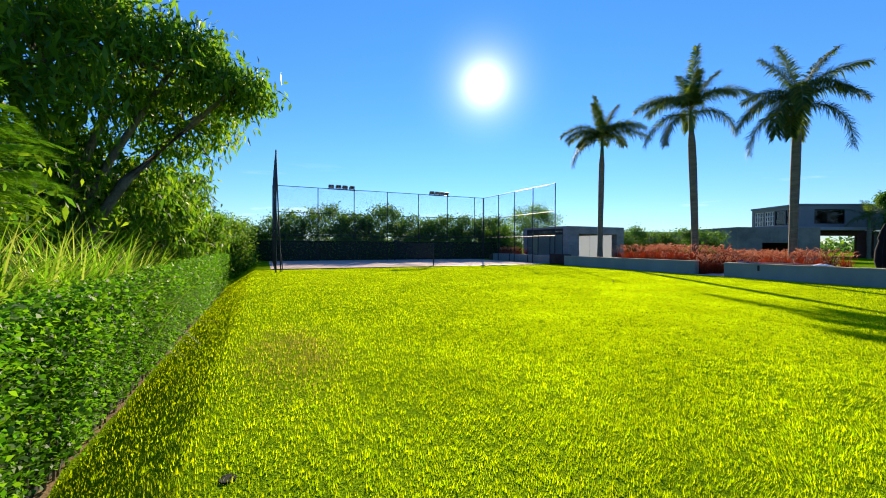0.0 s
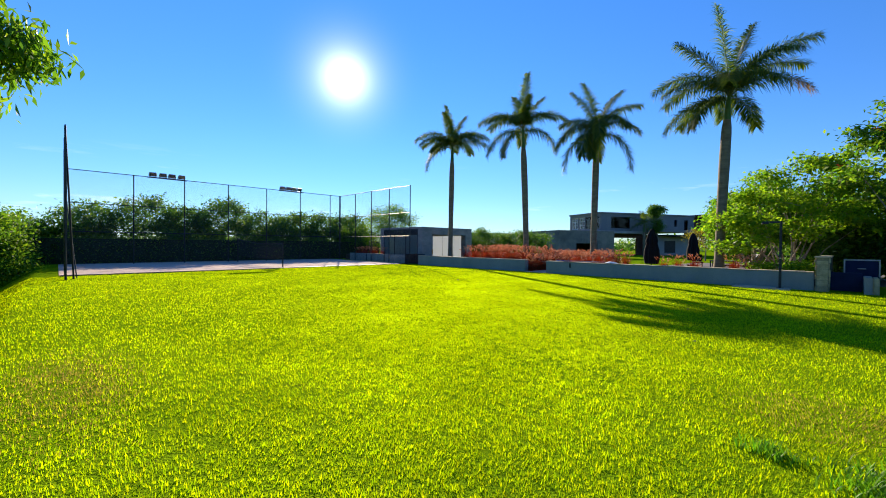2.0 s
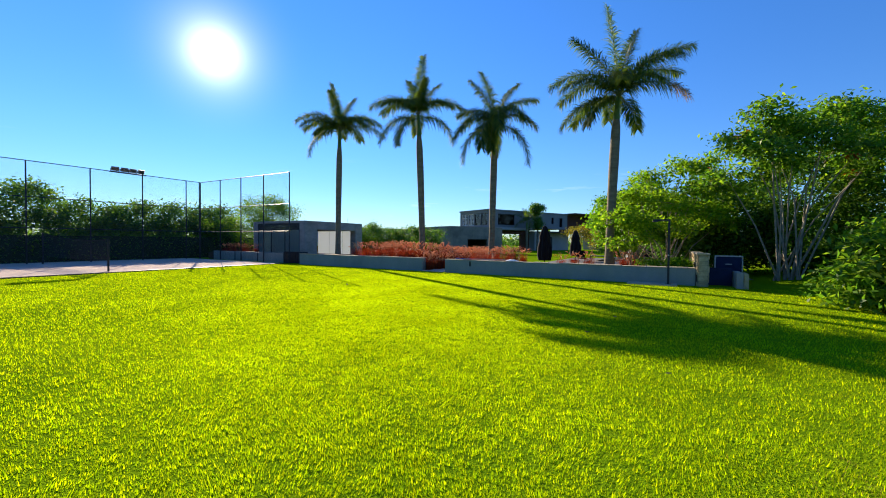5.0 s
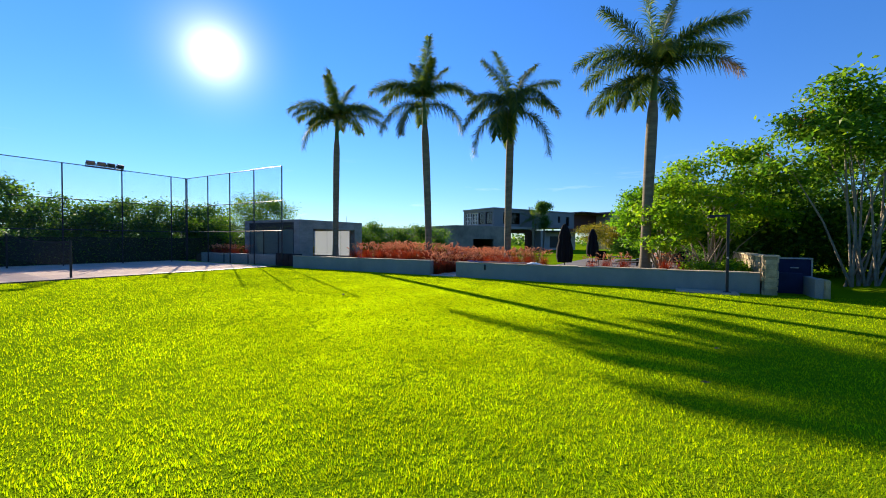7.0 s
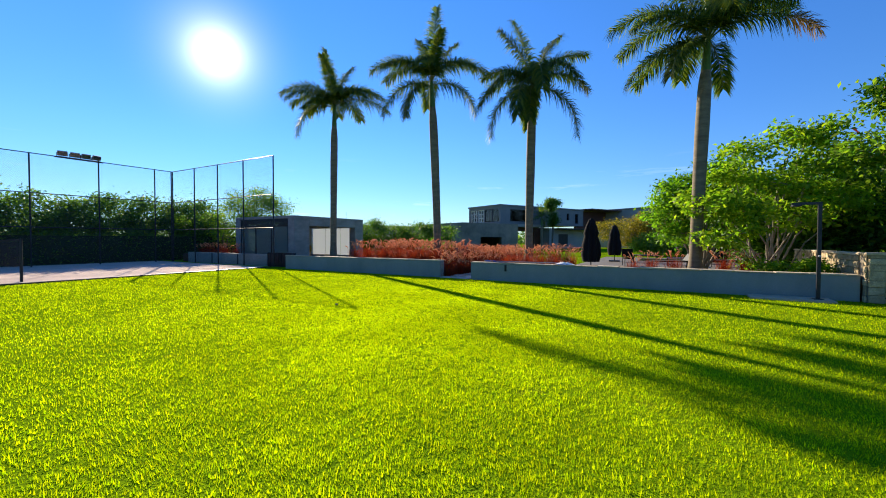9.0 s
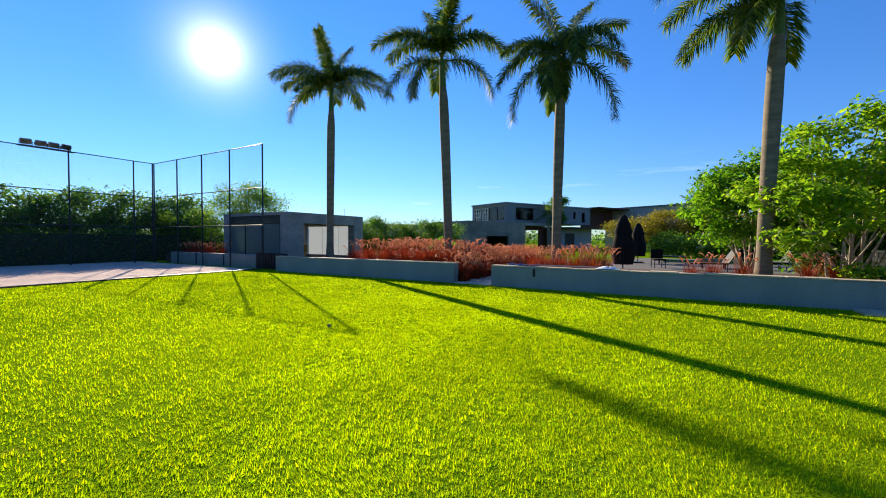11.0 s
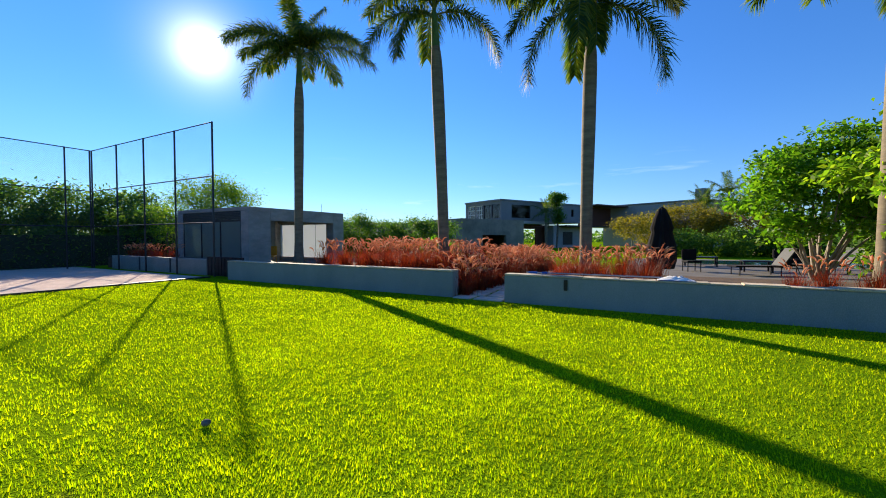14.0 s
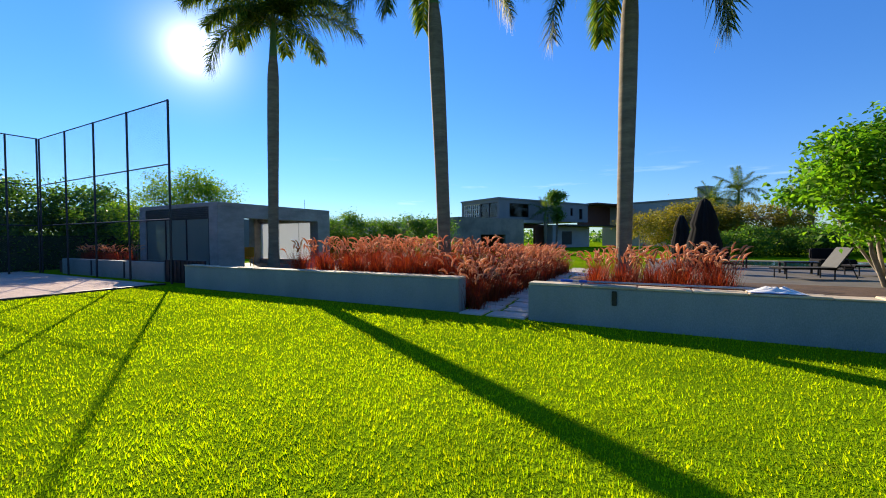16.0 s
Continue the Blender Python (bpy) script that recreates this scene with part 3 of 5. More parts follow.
part("lintel", boxes([(PX + 0.502, -0.552, PY - 0.3, PY, 2.3, PH - 0.162)]), CONCRETE, pav)
part("pillar", boxes([(PX, PX + 0.5, PY - 0.5, PY, -0.05, PH - 0.162)], 0.015), CONCRETE, pav)
part("sill_wall", boxes([(PX + 0.502, -0.552, PY - 0.2, PY, -0.05, 0.3)]), CONCRETE, pav)
part("floor", boxes([(PX, 0, 0.0, PY, -0.1, 0.06)]), DECK, pav)
for i in range(6):
    part("slat", boxes([(PX + 0.5, -0.552, 0.02, 0.06, 2.2 + 0.072 * i, 2.268 + 0.072 * i)]), STEEL, pav, "dark horizontal louvre slat")
for i in range(3):
    a = PX + 0.52 + i * 1.5
    pn = part("glass_panel", boxes([(a + 0.03, a + 1.45, 0.05, 0.062, 0.1, 2.17)]), SCREEN, pav, "smoky glass panel")
    part("panel_frame", boxes([(a, a + 0.03, 0.03, 0.08, 0.06, 2.2), (a + 1.45, a + 1.48, 0.03, 0.08, 0.06, 2.2), (a + 0.03, a + 1.45, 0.03, 0.08, 2.17, 2.2), (a + 0.03, a + 1.45, 0.03, 0.08, 0.06, 0.1)]), STEEL, pn)
for i in range(3):
    a = PX + 0.54 + i * 1.5
    part("blind", boxes([(a, a + 1.47, PY - 0.12, PY - 0.114, 0.31, 2.24)]), BLIND, pav, "translucent white roller blind")
    part("blind_case", rod(bmesh.new(), (a, PY - 0.12, 2.26), (a + 1.47, PY - 0.12, 2.26), 0.04), LAMP_GREY, pav)
part("aerial", rod(bmesh.new(), (-0.3, 4.5, PH), (-0.3, 4.5, PH + 0.45), 0.008), STEEL, pav, "thin aerial rod")

# yellow chair inside
ch = empty("garden_chair", pose(-25.4, 23.4, 0.06, 0, 0, 35), "yellow moulded garden chair inside the pavilion", "chair")
part("seat", boxes([(-0.24, 0.24, -0.22, 0.24, 0.42, 0.46)], 0.02), YELLOW, ch)
bm = boxes([(-0.24, 0.24, 0.22, 0.26, 0.47, 0.95)], 0.018)
part("backrest", bm, YELLOW, ch)
for sx in (-0.2, 0.2):
    for sy in (-0.19, 0.2):
        part("leg", rod(bmesh.new(), (sx, sy, 0.42), (sx * 1.15, sy * 1.15, 0.0), 0.022, 0.017), YELLOW, ch)

# ---- stepping-stone path ----
path_bed = tagged(part("path_bed", boxes([(-12.04, -10.76, 17.95, 30.0, -0.1, 0.008)]), TURF), "grassy joints of the stepping-stone path", "path", kind="structure")
r = random.Random(4)
y = 17.98
while y < 29.5:
    n = y + r.uniform(0.5, 0.62)
    cut = -11.35 + r.uniform(-0.22, 0.22)
    for a, b in ((-12.0, cut - 0.04), (cut + 0.04, -10.8)):
        part("slab", boxes([(a, b, y, n - 0.07, -0.03, 0.03 + r.uniform(0, 0.012))], 0.012), SLAB, path_bed)
    y = n

# ---- outdoor shower, stone pier, equipment at the wall's end ----
sh = empty("outdoor_shower", pose(-1.62, 17.62, 0.0), "slim black outdoor shower column with square arm", "shower")
part("column", boxes([(-0.035, 0.035, -0.035, 0.035, 0.0, 2.3)], 0.006), STEEL, sh)
part("arm", boxes([(-0.5, -0.036, -0.025, 0.025, 2.24, 2.3)], 0.005), STEEL, sh)
part("shower_head", rod(bmesh.new(), (-0.42, 0, 2.21), (-0.42, 0, 2.24), 0.1, n=16), STEEL, sh)
part("tap", rod(bmesh.new(), (0, -0.035, 1.05), (0, -0.1, 1.05), 0.025), LAMP_GREY, sh)
part("base_plate", boxes([(-0.09, 0.09, -0.09, 0.09, 0.05, 0.062)]), STEEL, sh)
tagged(part("shower_pad", boxes([(-2.9, -1.35, 17.35, 17.98, -0.05, 0.05)], 0.01), COPING), "pale stone slab under the outdoor shower", "paving slab")


def stones(parent, x0, x1, y0, y1, z0, z1, seed, faces):
    """Rough stones set proud of a core on its visible faces."""
    r = random.Random(seed)
    for f in faces:
        z = z0
        while z < z1 - 0.04:
            h = min(r.uniform(0.13, 0.24), z1 - z)
            lo, hi = (x0, x1) if f in "-y+y" else (y0, y1)
            u = lo
            while u < hi - 0.03:
                n = min(u + r.uniform(0.2, 0.42), hi)
                if hi - n < 0.1:
                    n = hi
                d = r.uniform(0.02, 0.05)
                if f == "-y":
                    bx = (u + 0.006, n - 0.006, y0 - d, y0 - 0.001, z + 0.005, z + h - 0.005)
                elif f == "-x":
                    bx = (x0 - d, x0 - 0.001, u + 0.006, n - 0.006, z + 0.005, z + h - 0.005)
                else:
                    bx = (x1 + 0.001, x1 + d, u + 0.006, n - 0.006, z + 0.005, z + h - 0.005)
                part("stone", boxes([bx], 0.012), STONE, parent)
                u = n
            z += h


pier = tagged(part("stone_pier", boxes([(-0.74, -0.46, 17.85, 18.3, -0.1, 1.08)]), MORTAR), "square pier of rough yellow sandstone", "stone pier", kind="structure")
stones(pier, -0.74, -0.46, 17.85, 18.3, 0.0, 1.08, 11, ("-y", "+x"))
stones(pier, -0.74, -0.46, 17.85, 18.015, 0.0, 1.08, 13, ("-x",))
part("cap_stone", boxes([(-0.8, -0.4, 17.79, 18.36, 1.082, 1.14)], 0.015), COPING, pier)
swall = tagged(part("stone_wall", boxes([(-0.72, -0.46, 18.32, 24.0, -0.1, 1.06)]), MORTAR), "rough yellow sandstone wall running back from the pier", "stone wall", kind="structure")
stones(swall, -0.72, -0.46, 18.34, 24.0, 0.3, 1.06, 12, ("-x",))
part("cap_stone", boxes([(-0.78, -0.42, 18.37, 24.0, 1.062, 1.11)], 0.012), COPING, swall)
ret = tagged(part("garden_wall_4", boxes([(-0.43, 0.3, 18.75, 18.95, -0.1, 0.6)], 0.01), NAVY), "low dark blue painted wall beside the pier", "garden wall", kind="structure")
stub = tagged(part("garden_wall_5", boxes([(0.32, 0.5, 17.75, 18.9, -0.1, 0.52)], 0.012), HOUSE_LIGHT), "short pale rendered wall end", "garden wall", kind="structure")
sp = tagged(part("stone_block", boxes([(0.505, 0.64, 17.75, 18.6, -0.1, 0.5)], 0.02), STONE), "rough sandstone block beside the pale wall", "stone", kind="structure")
cab = empty("equipment_box", pose(0.3, 20.0, 0.0), "dark blue equipment cabinet with pale frame", "cabinet")
part("body", boxes([(-0.4, 0.4, -0.3, 0.3, 0.0, 0.98)], 0.03), NAVY, cab)
part("frame", boxes([(-0.43, 0.43, -0.32, -0.28, 0.985, 1.03), (-0.43, -0.39, -0.32, -0.285, 0.45, 0.985), (0.39, 0.43, -0.32, -0.285, 0.45, 0.985)], 0.006), LAMP_GREY, cab, "pale metal frame")
part("handle", boxes([(-0.1, 0.1, -0.335, -0.305, 0.7, 0.73)], 0.004), LAMP_GREY, cab)

# ---- house ----
H = pose(-25.95, 58.66, 0, 0, 0, 63.3)
house = empty("house", H, "modern two-storey grey house with flat roofs", "house")
WT = 0.3
# upper storey
lw = [(0.3, 1.9, 4.05, 5.9), (1.96, 3.6, 4.05, 5.9), (3.68, 5.3, 4.05, 5.9), (5.36, 7.1, 4.05, 5.9)]
part("wall", holed_bm(0.0, 7.5, 3.92, 6.3, 0, WT, lw, True), HOUSE_WALL, house)
rw = [(1.9, 5.5, 4.12, 5.88), (14.3, 14.9, 4.6, 5.7), (16.4, 17.2, 4.1, 5.7)]
part("wall", holed_bm(WT + 0.001, 18.5, 3.92, 6.3, 0, WT, rw), HOUSE_WALL, house)
part("wall", holed_bm(WT + 0.001, 18.5, 3.92, 6.3, 7.2, 7.5, [(0.7, 7.5, 4.05, 5.95)]), HOUSE_WALL, house)
part("wall", boxes([(18.2, 18.5, WT, 7.2, 3.92, 6.3)]), HOUSE_WALL, house)
part("roof", boxes([(-0.12, 18.62, -0.12, 7.62, 6.3, 6.52)], 0.02), HOUSE_WALL, house)
part("floor_slab", boxes([(0, 18.5, 0, 7.5, 3.7, 3.918)]), HOUSE_WALL, house)


def house_window(x0, x1, z0, z1, side, bars=0, glass=GLASS, deep=0.12, plane=0.0):
    wnd = new("window")
    wnd.parent = house
    t = 0.06
    fr = [(x0, x0 + t, plane + deep, plane + deep + 0.06, z0, z1), (x1 - t, x1, plane + deep, plane + deep + 0.06, z0, z1), (x0 + t, x1 - t, plane + deep, plane + deep + 0.06, z0, z0 + t), (x0 + t, x1 - t, plane + deep, plane + deep + 0.06, z1 - t, z1)]
    for i in range(bars):
        c = x0 + (x1 - x0) * (i + 1) / (bars + 1)
        fr.append((c - 0.025, c + 0.025, plane + deep + 0.005, plane + deep + 0.055, z0 + t, z1 - t))
    if bars:
        for i in range(2):
            c = z0 + (z1 - z0) * (i + 1) / 3
            fr.append((x0 + t, x1 - t, plane + deep + 0.01, plane + deep + 0.05, c - 0.025, c + 0.025))
    pa = [(x0 + t, x1 - t, plane + deep + 0.025, plane + deep + 0.035, z0 + t, z1 - t)]
    if side == "u":
        fr, pa = swap(fr), swap(pa)
    part("window_frame", boxes(fr), STEEL if not bars else WHITE, wnd)
    p = part("pane", boxes(pa), glass, wnd)
    p.visible_shadow = False
    return wnd


for i, (a, b, c, d) in enumerate(lw):
    house_window(a, b, c, d, "u", bars=3 if i >= 2 else 0)
for a, b, c, d in rw:
    house_window(a, b, c, d, "v", glass=HOUSE_GLASS)
# lower storey with terrace roof
part("terrace_slab", boxes([(-1.2, 9.0, -1.2, 17.0, 3.3, 3.68)], 0.02), HOUSE_LIGHT, house, "pale projecting terrace slab")
part("wall", holed_bm(-0.6, 17.0, 0, 3.298, -0.6, -0.3, [(3.0, 7.0, 0.4, 2.6)], True), HOUSE_WALL, house)
part("wall", holed_bm(-0.298, 18.5, 0, 3.298, 1.2, 1.5, [(1.0, 8.0, 0.1, 2.7), (12.0, 14.0, 0.1, 2.4)]), WOOD_DARK, house, "dark reddish timber wall under the terrace")
part("column", boxes([(9.2, 10.4, -0.9, 0.4, 0, 3.2)]), HOUSE_LIGHT, house)
part("wall", boxes([(10.5, 18.5, -0.3, 0.0, 0, 3.0)]), HOUSE_LIGHT, house)
part("canopy", boxes([(10.0, 26.8, -2.6, 0.9, 3.02, 3.2)]), STEEL, house, "thin dark canopy")
# solid dark sheet on the uncut wall, coloured like the shade in a window
part("window_frame", boxes([(12.0, 14.2, -0.33, -0.302, 0.4, 2.3)]), STEEL, house, "dark sheet standing in for a shaded window opening")
# front block
part("front_wall", holed_bm(-14.0, -6.2, 0, 3.05, -10.0, -9.7, [(-11.6, -8.6, 0.0, 1.7)]), CONCRETE_OLD, house, "rough concrete wall with wide opening")
part("side_wall", boxes([(-14.0, -13.7, -9.698, -1.0, 0, 3.05)]), CONCRETE_OLD, house)
part("side_wall", boxes([(-6.5, -6.2, -9.698, -1.0, 0, 3.05)]), CONCRETE_OLD, house)
part("roof", boxes([(-14.0, -6.2, -10.0, -1.0, 3.052, 3.2)]), CONCRETE_OLD, house)
part("wall", boxes([(-6.2, -1.2, 0.6, 0.9, 0, 3.0)]), HOUSE_WALL, house)
part("wall", boxes([(-30.0, -14.0, -1.3, -1.0, 0, 3.0)]), HOUSE_WALL, house)
# added backing, coloured dark so the front opening looks shaded inside
part("dark_backing", boxes([(-13.698, -6.502, -1.3, -1.0, 0, 3.05)]), WOOD_DARK, house)
# recessed link and side wing
part("wall", boxes([(18.5, 27.0, 1.6, 1.9, 3.3, 6.4)]), WOOD_DARK, house, "reddish timber cladding of the recess")
part("roof", boxes([(18.6, 27.6, -1.6, 4.0, 6.45, 6.62)]), WOOD_DARK, house, "thin timber-edged roof")
part("wall", boxes([(27.0, 37.0, -13.1, 3.0, 0, 6.75)], 0.02), HOUSE_LIGHT, house)
part("roof", boxes([(26.8, 37.2, -13.3, 3.2, 6.76, 6.95)]), HOUSE_WALL, house)
part("chimney", boxes([(27.2, 28.6, -13.0, -11.6, 6.952, 8.5)], 0.03), CONCRETE, house)

# ---- royal palms ----


def frond(L, elev, droop, seed, rows=100, leaflet=0.68, f0=0.12, f1=1.0):
    """Rachis and leaflets of one feather frond, pointing along +x from the origin."""
    r = np.random.default_rng(seed)
    n, p, a = 14, np.zeros(3), elev
    pts, tang = [], []
    for i in range(n + 1):
        pts.append(p.copy())
        t = np.array((math.cos(a), 0.0, math.sin(a)))
        tang.append(t)
        p = p + t * L / n
        a -= droop / n * (1.35 - 0.75 * i / n)
    pts, tang = np.array(pts), np.array(tang)
    rach = [(Vector(pts[i]), 0.03 * (1 - i / n) + 0.004) for i in range(n + 1)]
    V, F = [], []
    side = np.array((0, 1.0, 0))
    for k in range(rows):
        f = 0.12 + 0.88 * (k + 0.5) / rows
        if not f0 <= f <= f1:
            continue
        i = min(int(f * n), n - 1)
        q = pts[i] + (pts[i + 1] - pts[i]) * (f * n - i)
        t = tang[i]
        nrm = np.cross(side, t) * -1
        ln = leaflet * (0.35 + 0.65 * math.sin(math.pi * min(1, f * 0.8 + 0.16)) ** 0.7) * min(1.1, L / 2.8)
        for s in (-1, 1):
            for rank in (0.4, -0.2):
                d = side * s + t * (0.35 + 0.75 * f + r.normal(0, 0.15)) + nrm * (rank + r.normal(0, 0.28))
                d = d / np.linalg.norm(d)
                l = ln * r.uniform(0.75, 1.12)
                wv = np.cross(d, nrm)
                wv = wv / np.linalg.norm(wv) * 0.0155
                m1 = q + d * l * 0.5 - np.array((0, 0, l * 0.04))
                m2 = q + d * l * 0.9 - np.array((0, 0, l * r.uniform(0.2, 0.5)))
                o = len(V)
                V += [q - wv * 0.5, q + wv * 0.5, m1 + wv, m1 - wv, m2 + wv * 0.12, m2 - wv * 0.12]
                F += [(o, o + 1, o + 2, o + 3), (o + 3, o + 2, o + 4, o + 5)]
    return (V, F), rach


def palm(x, y, z0, neck, lean, rad, fronds, seed, label="", dry=None, group="royal palms along the wall", rows=100, facing=0.0, shaft=1.1):
    """A royal palm; neck is the height where the fronds spring, lean its offset from the foot.
    fronds: (turn from facing, elevation at the root, both in degrees; droop in radians; length)."""
    r = random.Random(seed)
    ob = empty("palm_tree", pose(x, y, z0), label, "palm tree", group)
    hgt = neck - z0
    line = []
    for i in range(21):
        f = i / 20
        z = f * (hgt - shaft)
        bulge = 0.98 + 0.25 * math.exp(-(f / 0.05) ** 2) + 0.14 * math.exp(-((f - 0.72) / 0.28) ** 2) - 0.3 * max(0, f - 0.93) / 0.07
        line.append(((lean[0] * (z / hgt) ** 1.3, lean[1] * (z / hgt) ** 1.3, z), rad * bulge * (1 + 0.012 * r.uniform(-1, 1))))
    V, F = tubes([line], 18)
    fast("trunk", V, F, PALM_BARK, ob, smooth=True)
    rings = []
    for i in range(26):
        f = (i + 0.5 + r.uniform(-0.2, 0.2)) / 26
        z = f * (hgt - shaft)
        k = f * 20
        j = min(int(k), 19)
        rr = line[j][1] + (line[j + 1][1] - line[j][1]) * (k - j)
        c = (lean[0] * (z / hgt) ** 1.3, lean[1] * (z / hgt) ** 1.3)
        rings.append([((c[0], c[1], z - 0.014), rr - 0.002), ((c[0], c[1], z), rr + 0.003), ((c[0], c[1], z + 0.014), rr - 0.002)])
    V, F = tubes(rings, 18)
    tagged(fast("leaf_scar", V, F, SCAR, ob, "pale ring scars round the trunk", True), kind="stuff")
    top = Vector((lean[0], lean[1], hgt))
    b = Vector(line[-1][0])
    V, F = tubes([[(b - Vector((0, 0, 0.03)), rad * 0.78), (b + (top - b) * 0.12, rad * 0.74), (b + (top - b) * 0.5, rad * 0.6), (b + (top - b) * 0.85, rad * 0.5), (top, rad * 0.42), (top + Vector((0, 0, 0.3)), rad * 0.12)]], 14)
    fast("crownshaft", V, F, CROWNSHAFT, ob, "smooth green crownshaft", True)
    for i, (turn, elev, droop, L) in enumerate(fronds):
        isdry = i == dry
        (V, F), ra = frond(L, radians(elev), droop, seed * 100 + i, rows, f1=0.68 if isdry else 1.0)
        fr = fast("frond", V, F, FROND, ob)
        fr.matrix_local = pose(top.x, top.y, top.z - 0.004 * max(0, 60 - elev), 0, 0, facing + turn)
        if isdry:
            (V, F), _ = frond(L, radians(elev), droop, seed * 100 + i, rows, f0=0.68)
            fast("dry_tip", V, F, DRY_FROND, fr, "dry brown tip of the frond")
        V, F = tubes([ra], 5)
        fast("rachis", V, F, RACHIS, fr, smooth=True)
    return ob


CROWN_A = [(150, 87, 0.3, 3.1), (40, 80, 0.6, 2.7), (250, 76, 0.7, 2.5), (178, 66, 1.85, 3.2), (3, 66, 1.85, 3.1), (190, 16, 1.88, 2.9), (350, 34, 1.3, 3.1), (205, 50, 1.7, 2.8),
           (222, 30, 1.5, 2.2), (280, 55, 1.8, 2.4), (90, 52, 1.6, 2.9), (60, 45, 1.5, 2.9), (130, 50, 1.6, 2.9), (315, 50, 1.7, 2.8), (335, 56, 1.7, 2.8), (160, 55, 1.7, 2.8)]
CROWN_B = [(60, 88, 0.2, 3.6), (120, 76, 0.5, 2.8), (30, 74, 0.6, 2.6), (285, 70, 1, 2.4), (180, 68, 1.9, 3.2), (150, 66, 1.8, 3), (5, 66, 1.85, 3.1), (330, 62, 1.9, 2.6),
           (187, 18, 1.69, 2.9), (350, 18, 1.75, 2.8), (220, 4, 1.7, 2.4), (95, 45, 1.7, 2.9), (260, 58, 1.9, 2.5), (205, 62, 1.8, 2.6)]
CROWN_C = [(150, 83, 0.4, 2.9), (185, 74, 0.5, 2.5), (40, 74, 0.6, 2.7), (15, 66, 1.25, 2.6), (3, 46, 1.8, 2.4), (177, 40, 1.88, 2.6), (188, 4, 1.75, 2.8), (165, 60, 1.5, 2.4),
           (352, 2, 1.7, 2.9), (265, 5, 1.9, 2.2), (280, 50, 2.38, 2.6), (95, 35, 2.12, 2.7), (250, 21, 2.12, 2.6), (320, 55, 2.12, 2.5), (215, 45, 2, 2.4)]
CROWN_D = [(150, 88, 0.2, 4.2), (60, 82, 0.5, 3.6), (200, 76, 0.8, 3.3), (182, 74, 1.9, 3.5), (160, 62, 1.8, 3.2), (186, 21, 1.45, 2.8), (230, 10, 1.5, 2.4), (210, 58, 1.8, 3.0),
           (2, 74, 1.4, 3.6), (30, 68, 1.5, 3.4), (352, 45, 1.7, 3.0), (275, 55, 1.9, 2.8), (310, 45, 1.6, 2.9), (100, 50, 1.8, 3.1), (70, 25, 1.4, 2.8), (330, 70, 1.7, 3.2), (145, 30, 1.4, 2.8)]
CROWN_FAR = [(140 * i, 82 - 6.2 * i, 0.4 + 0.13 * i, 2.5) for i in range(12)]
palm(-20.12, 20.6, 0.44, 8.55, (-0.02, 0.15), 0.165, CROWN_A, 1, "slender royal palm with short crown behind the wall", facing=40)
palm(-13.62, 20.55, 0.44, 8.45, (-0.35, 0.0), 0.17, CROWN_B, 2, "royal palm with slightly leaning grey trunk", facing=31)
palm(-9.45, 20.55, 0.42, 7.5, (0.12, 0.0), 0.153, CROWN_C, 3, "royal palm with thick grey trunk and drooping fronds", facing=18)
palm(-3.9, 20.6, 0.42, 7.8, (0.24, 0.05), 0.18, CROWN_D, 5, "tallest royal palm with one brown-tipped frond", 10, facing=5, shaft=0.95)
for x, y, n, s in ((-2.2, 55.5, 5.4, 21), (-3.9, 58.0, 4.6, 22), (2.4, 54.0, 5.4, 23), (4.6, 55.0, 6.0, 24)):
    palm(x, y, 0, n, (0.1, 0), 0.2, CROWN_FAR, s, "distant palm beyond the pool terrace", None, "distant palms", 44, 40 * s)

# ---- trees and shrubs ----


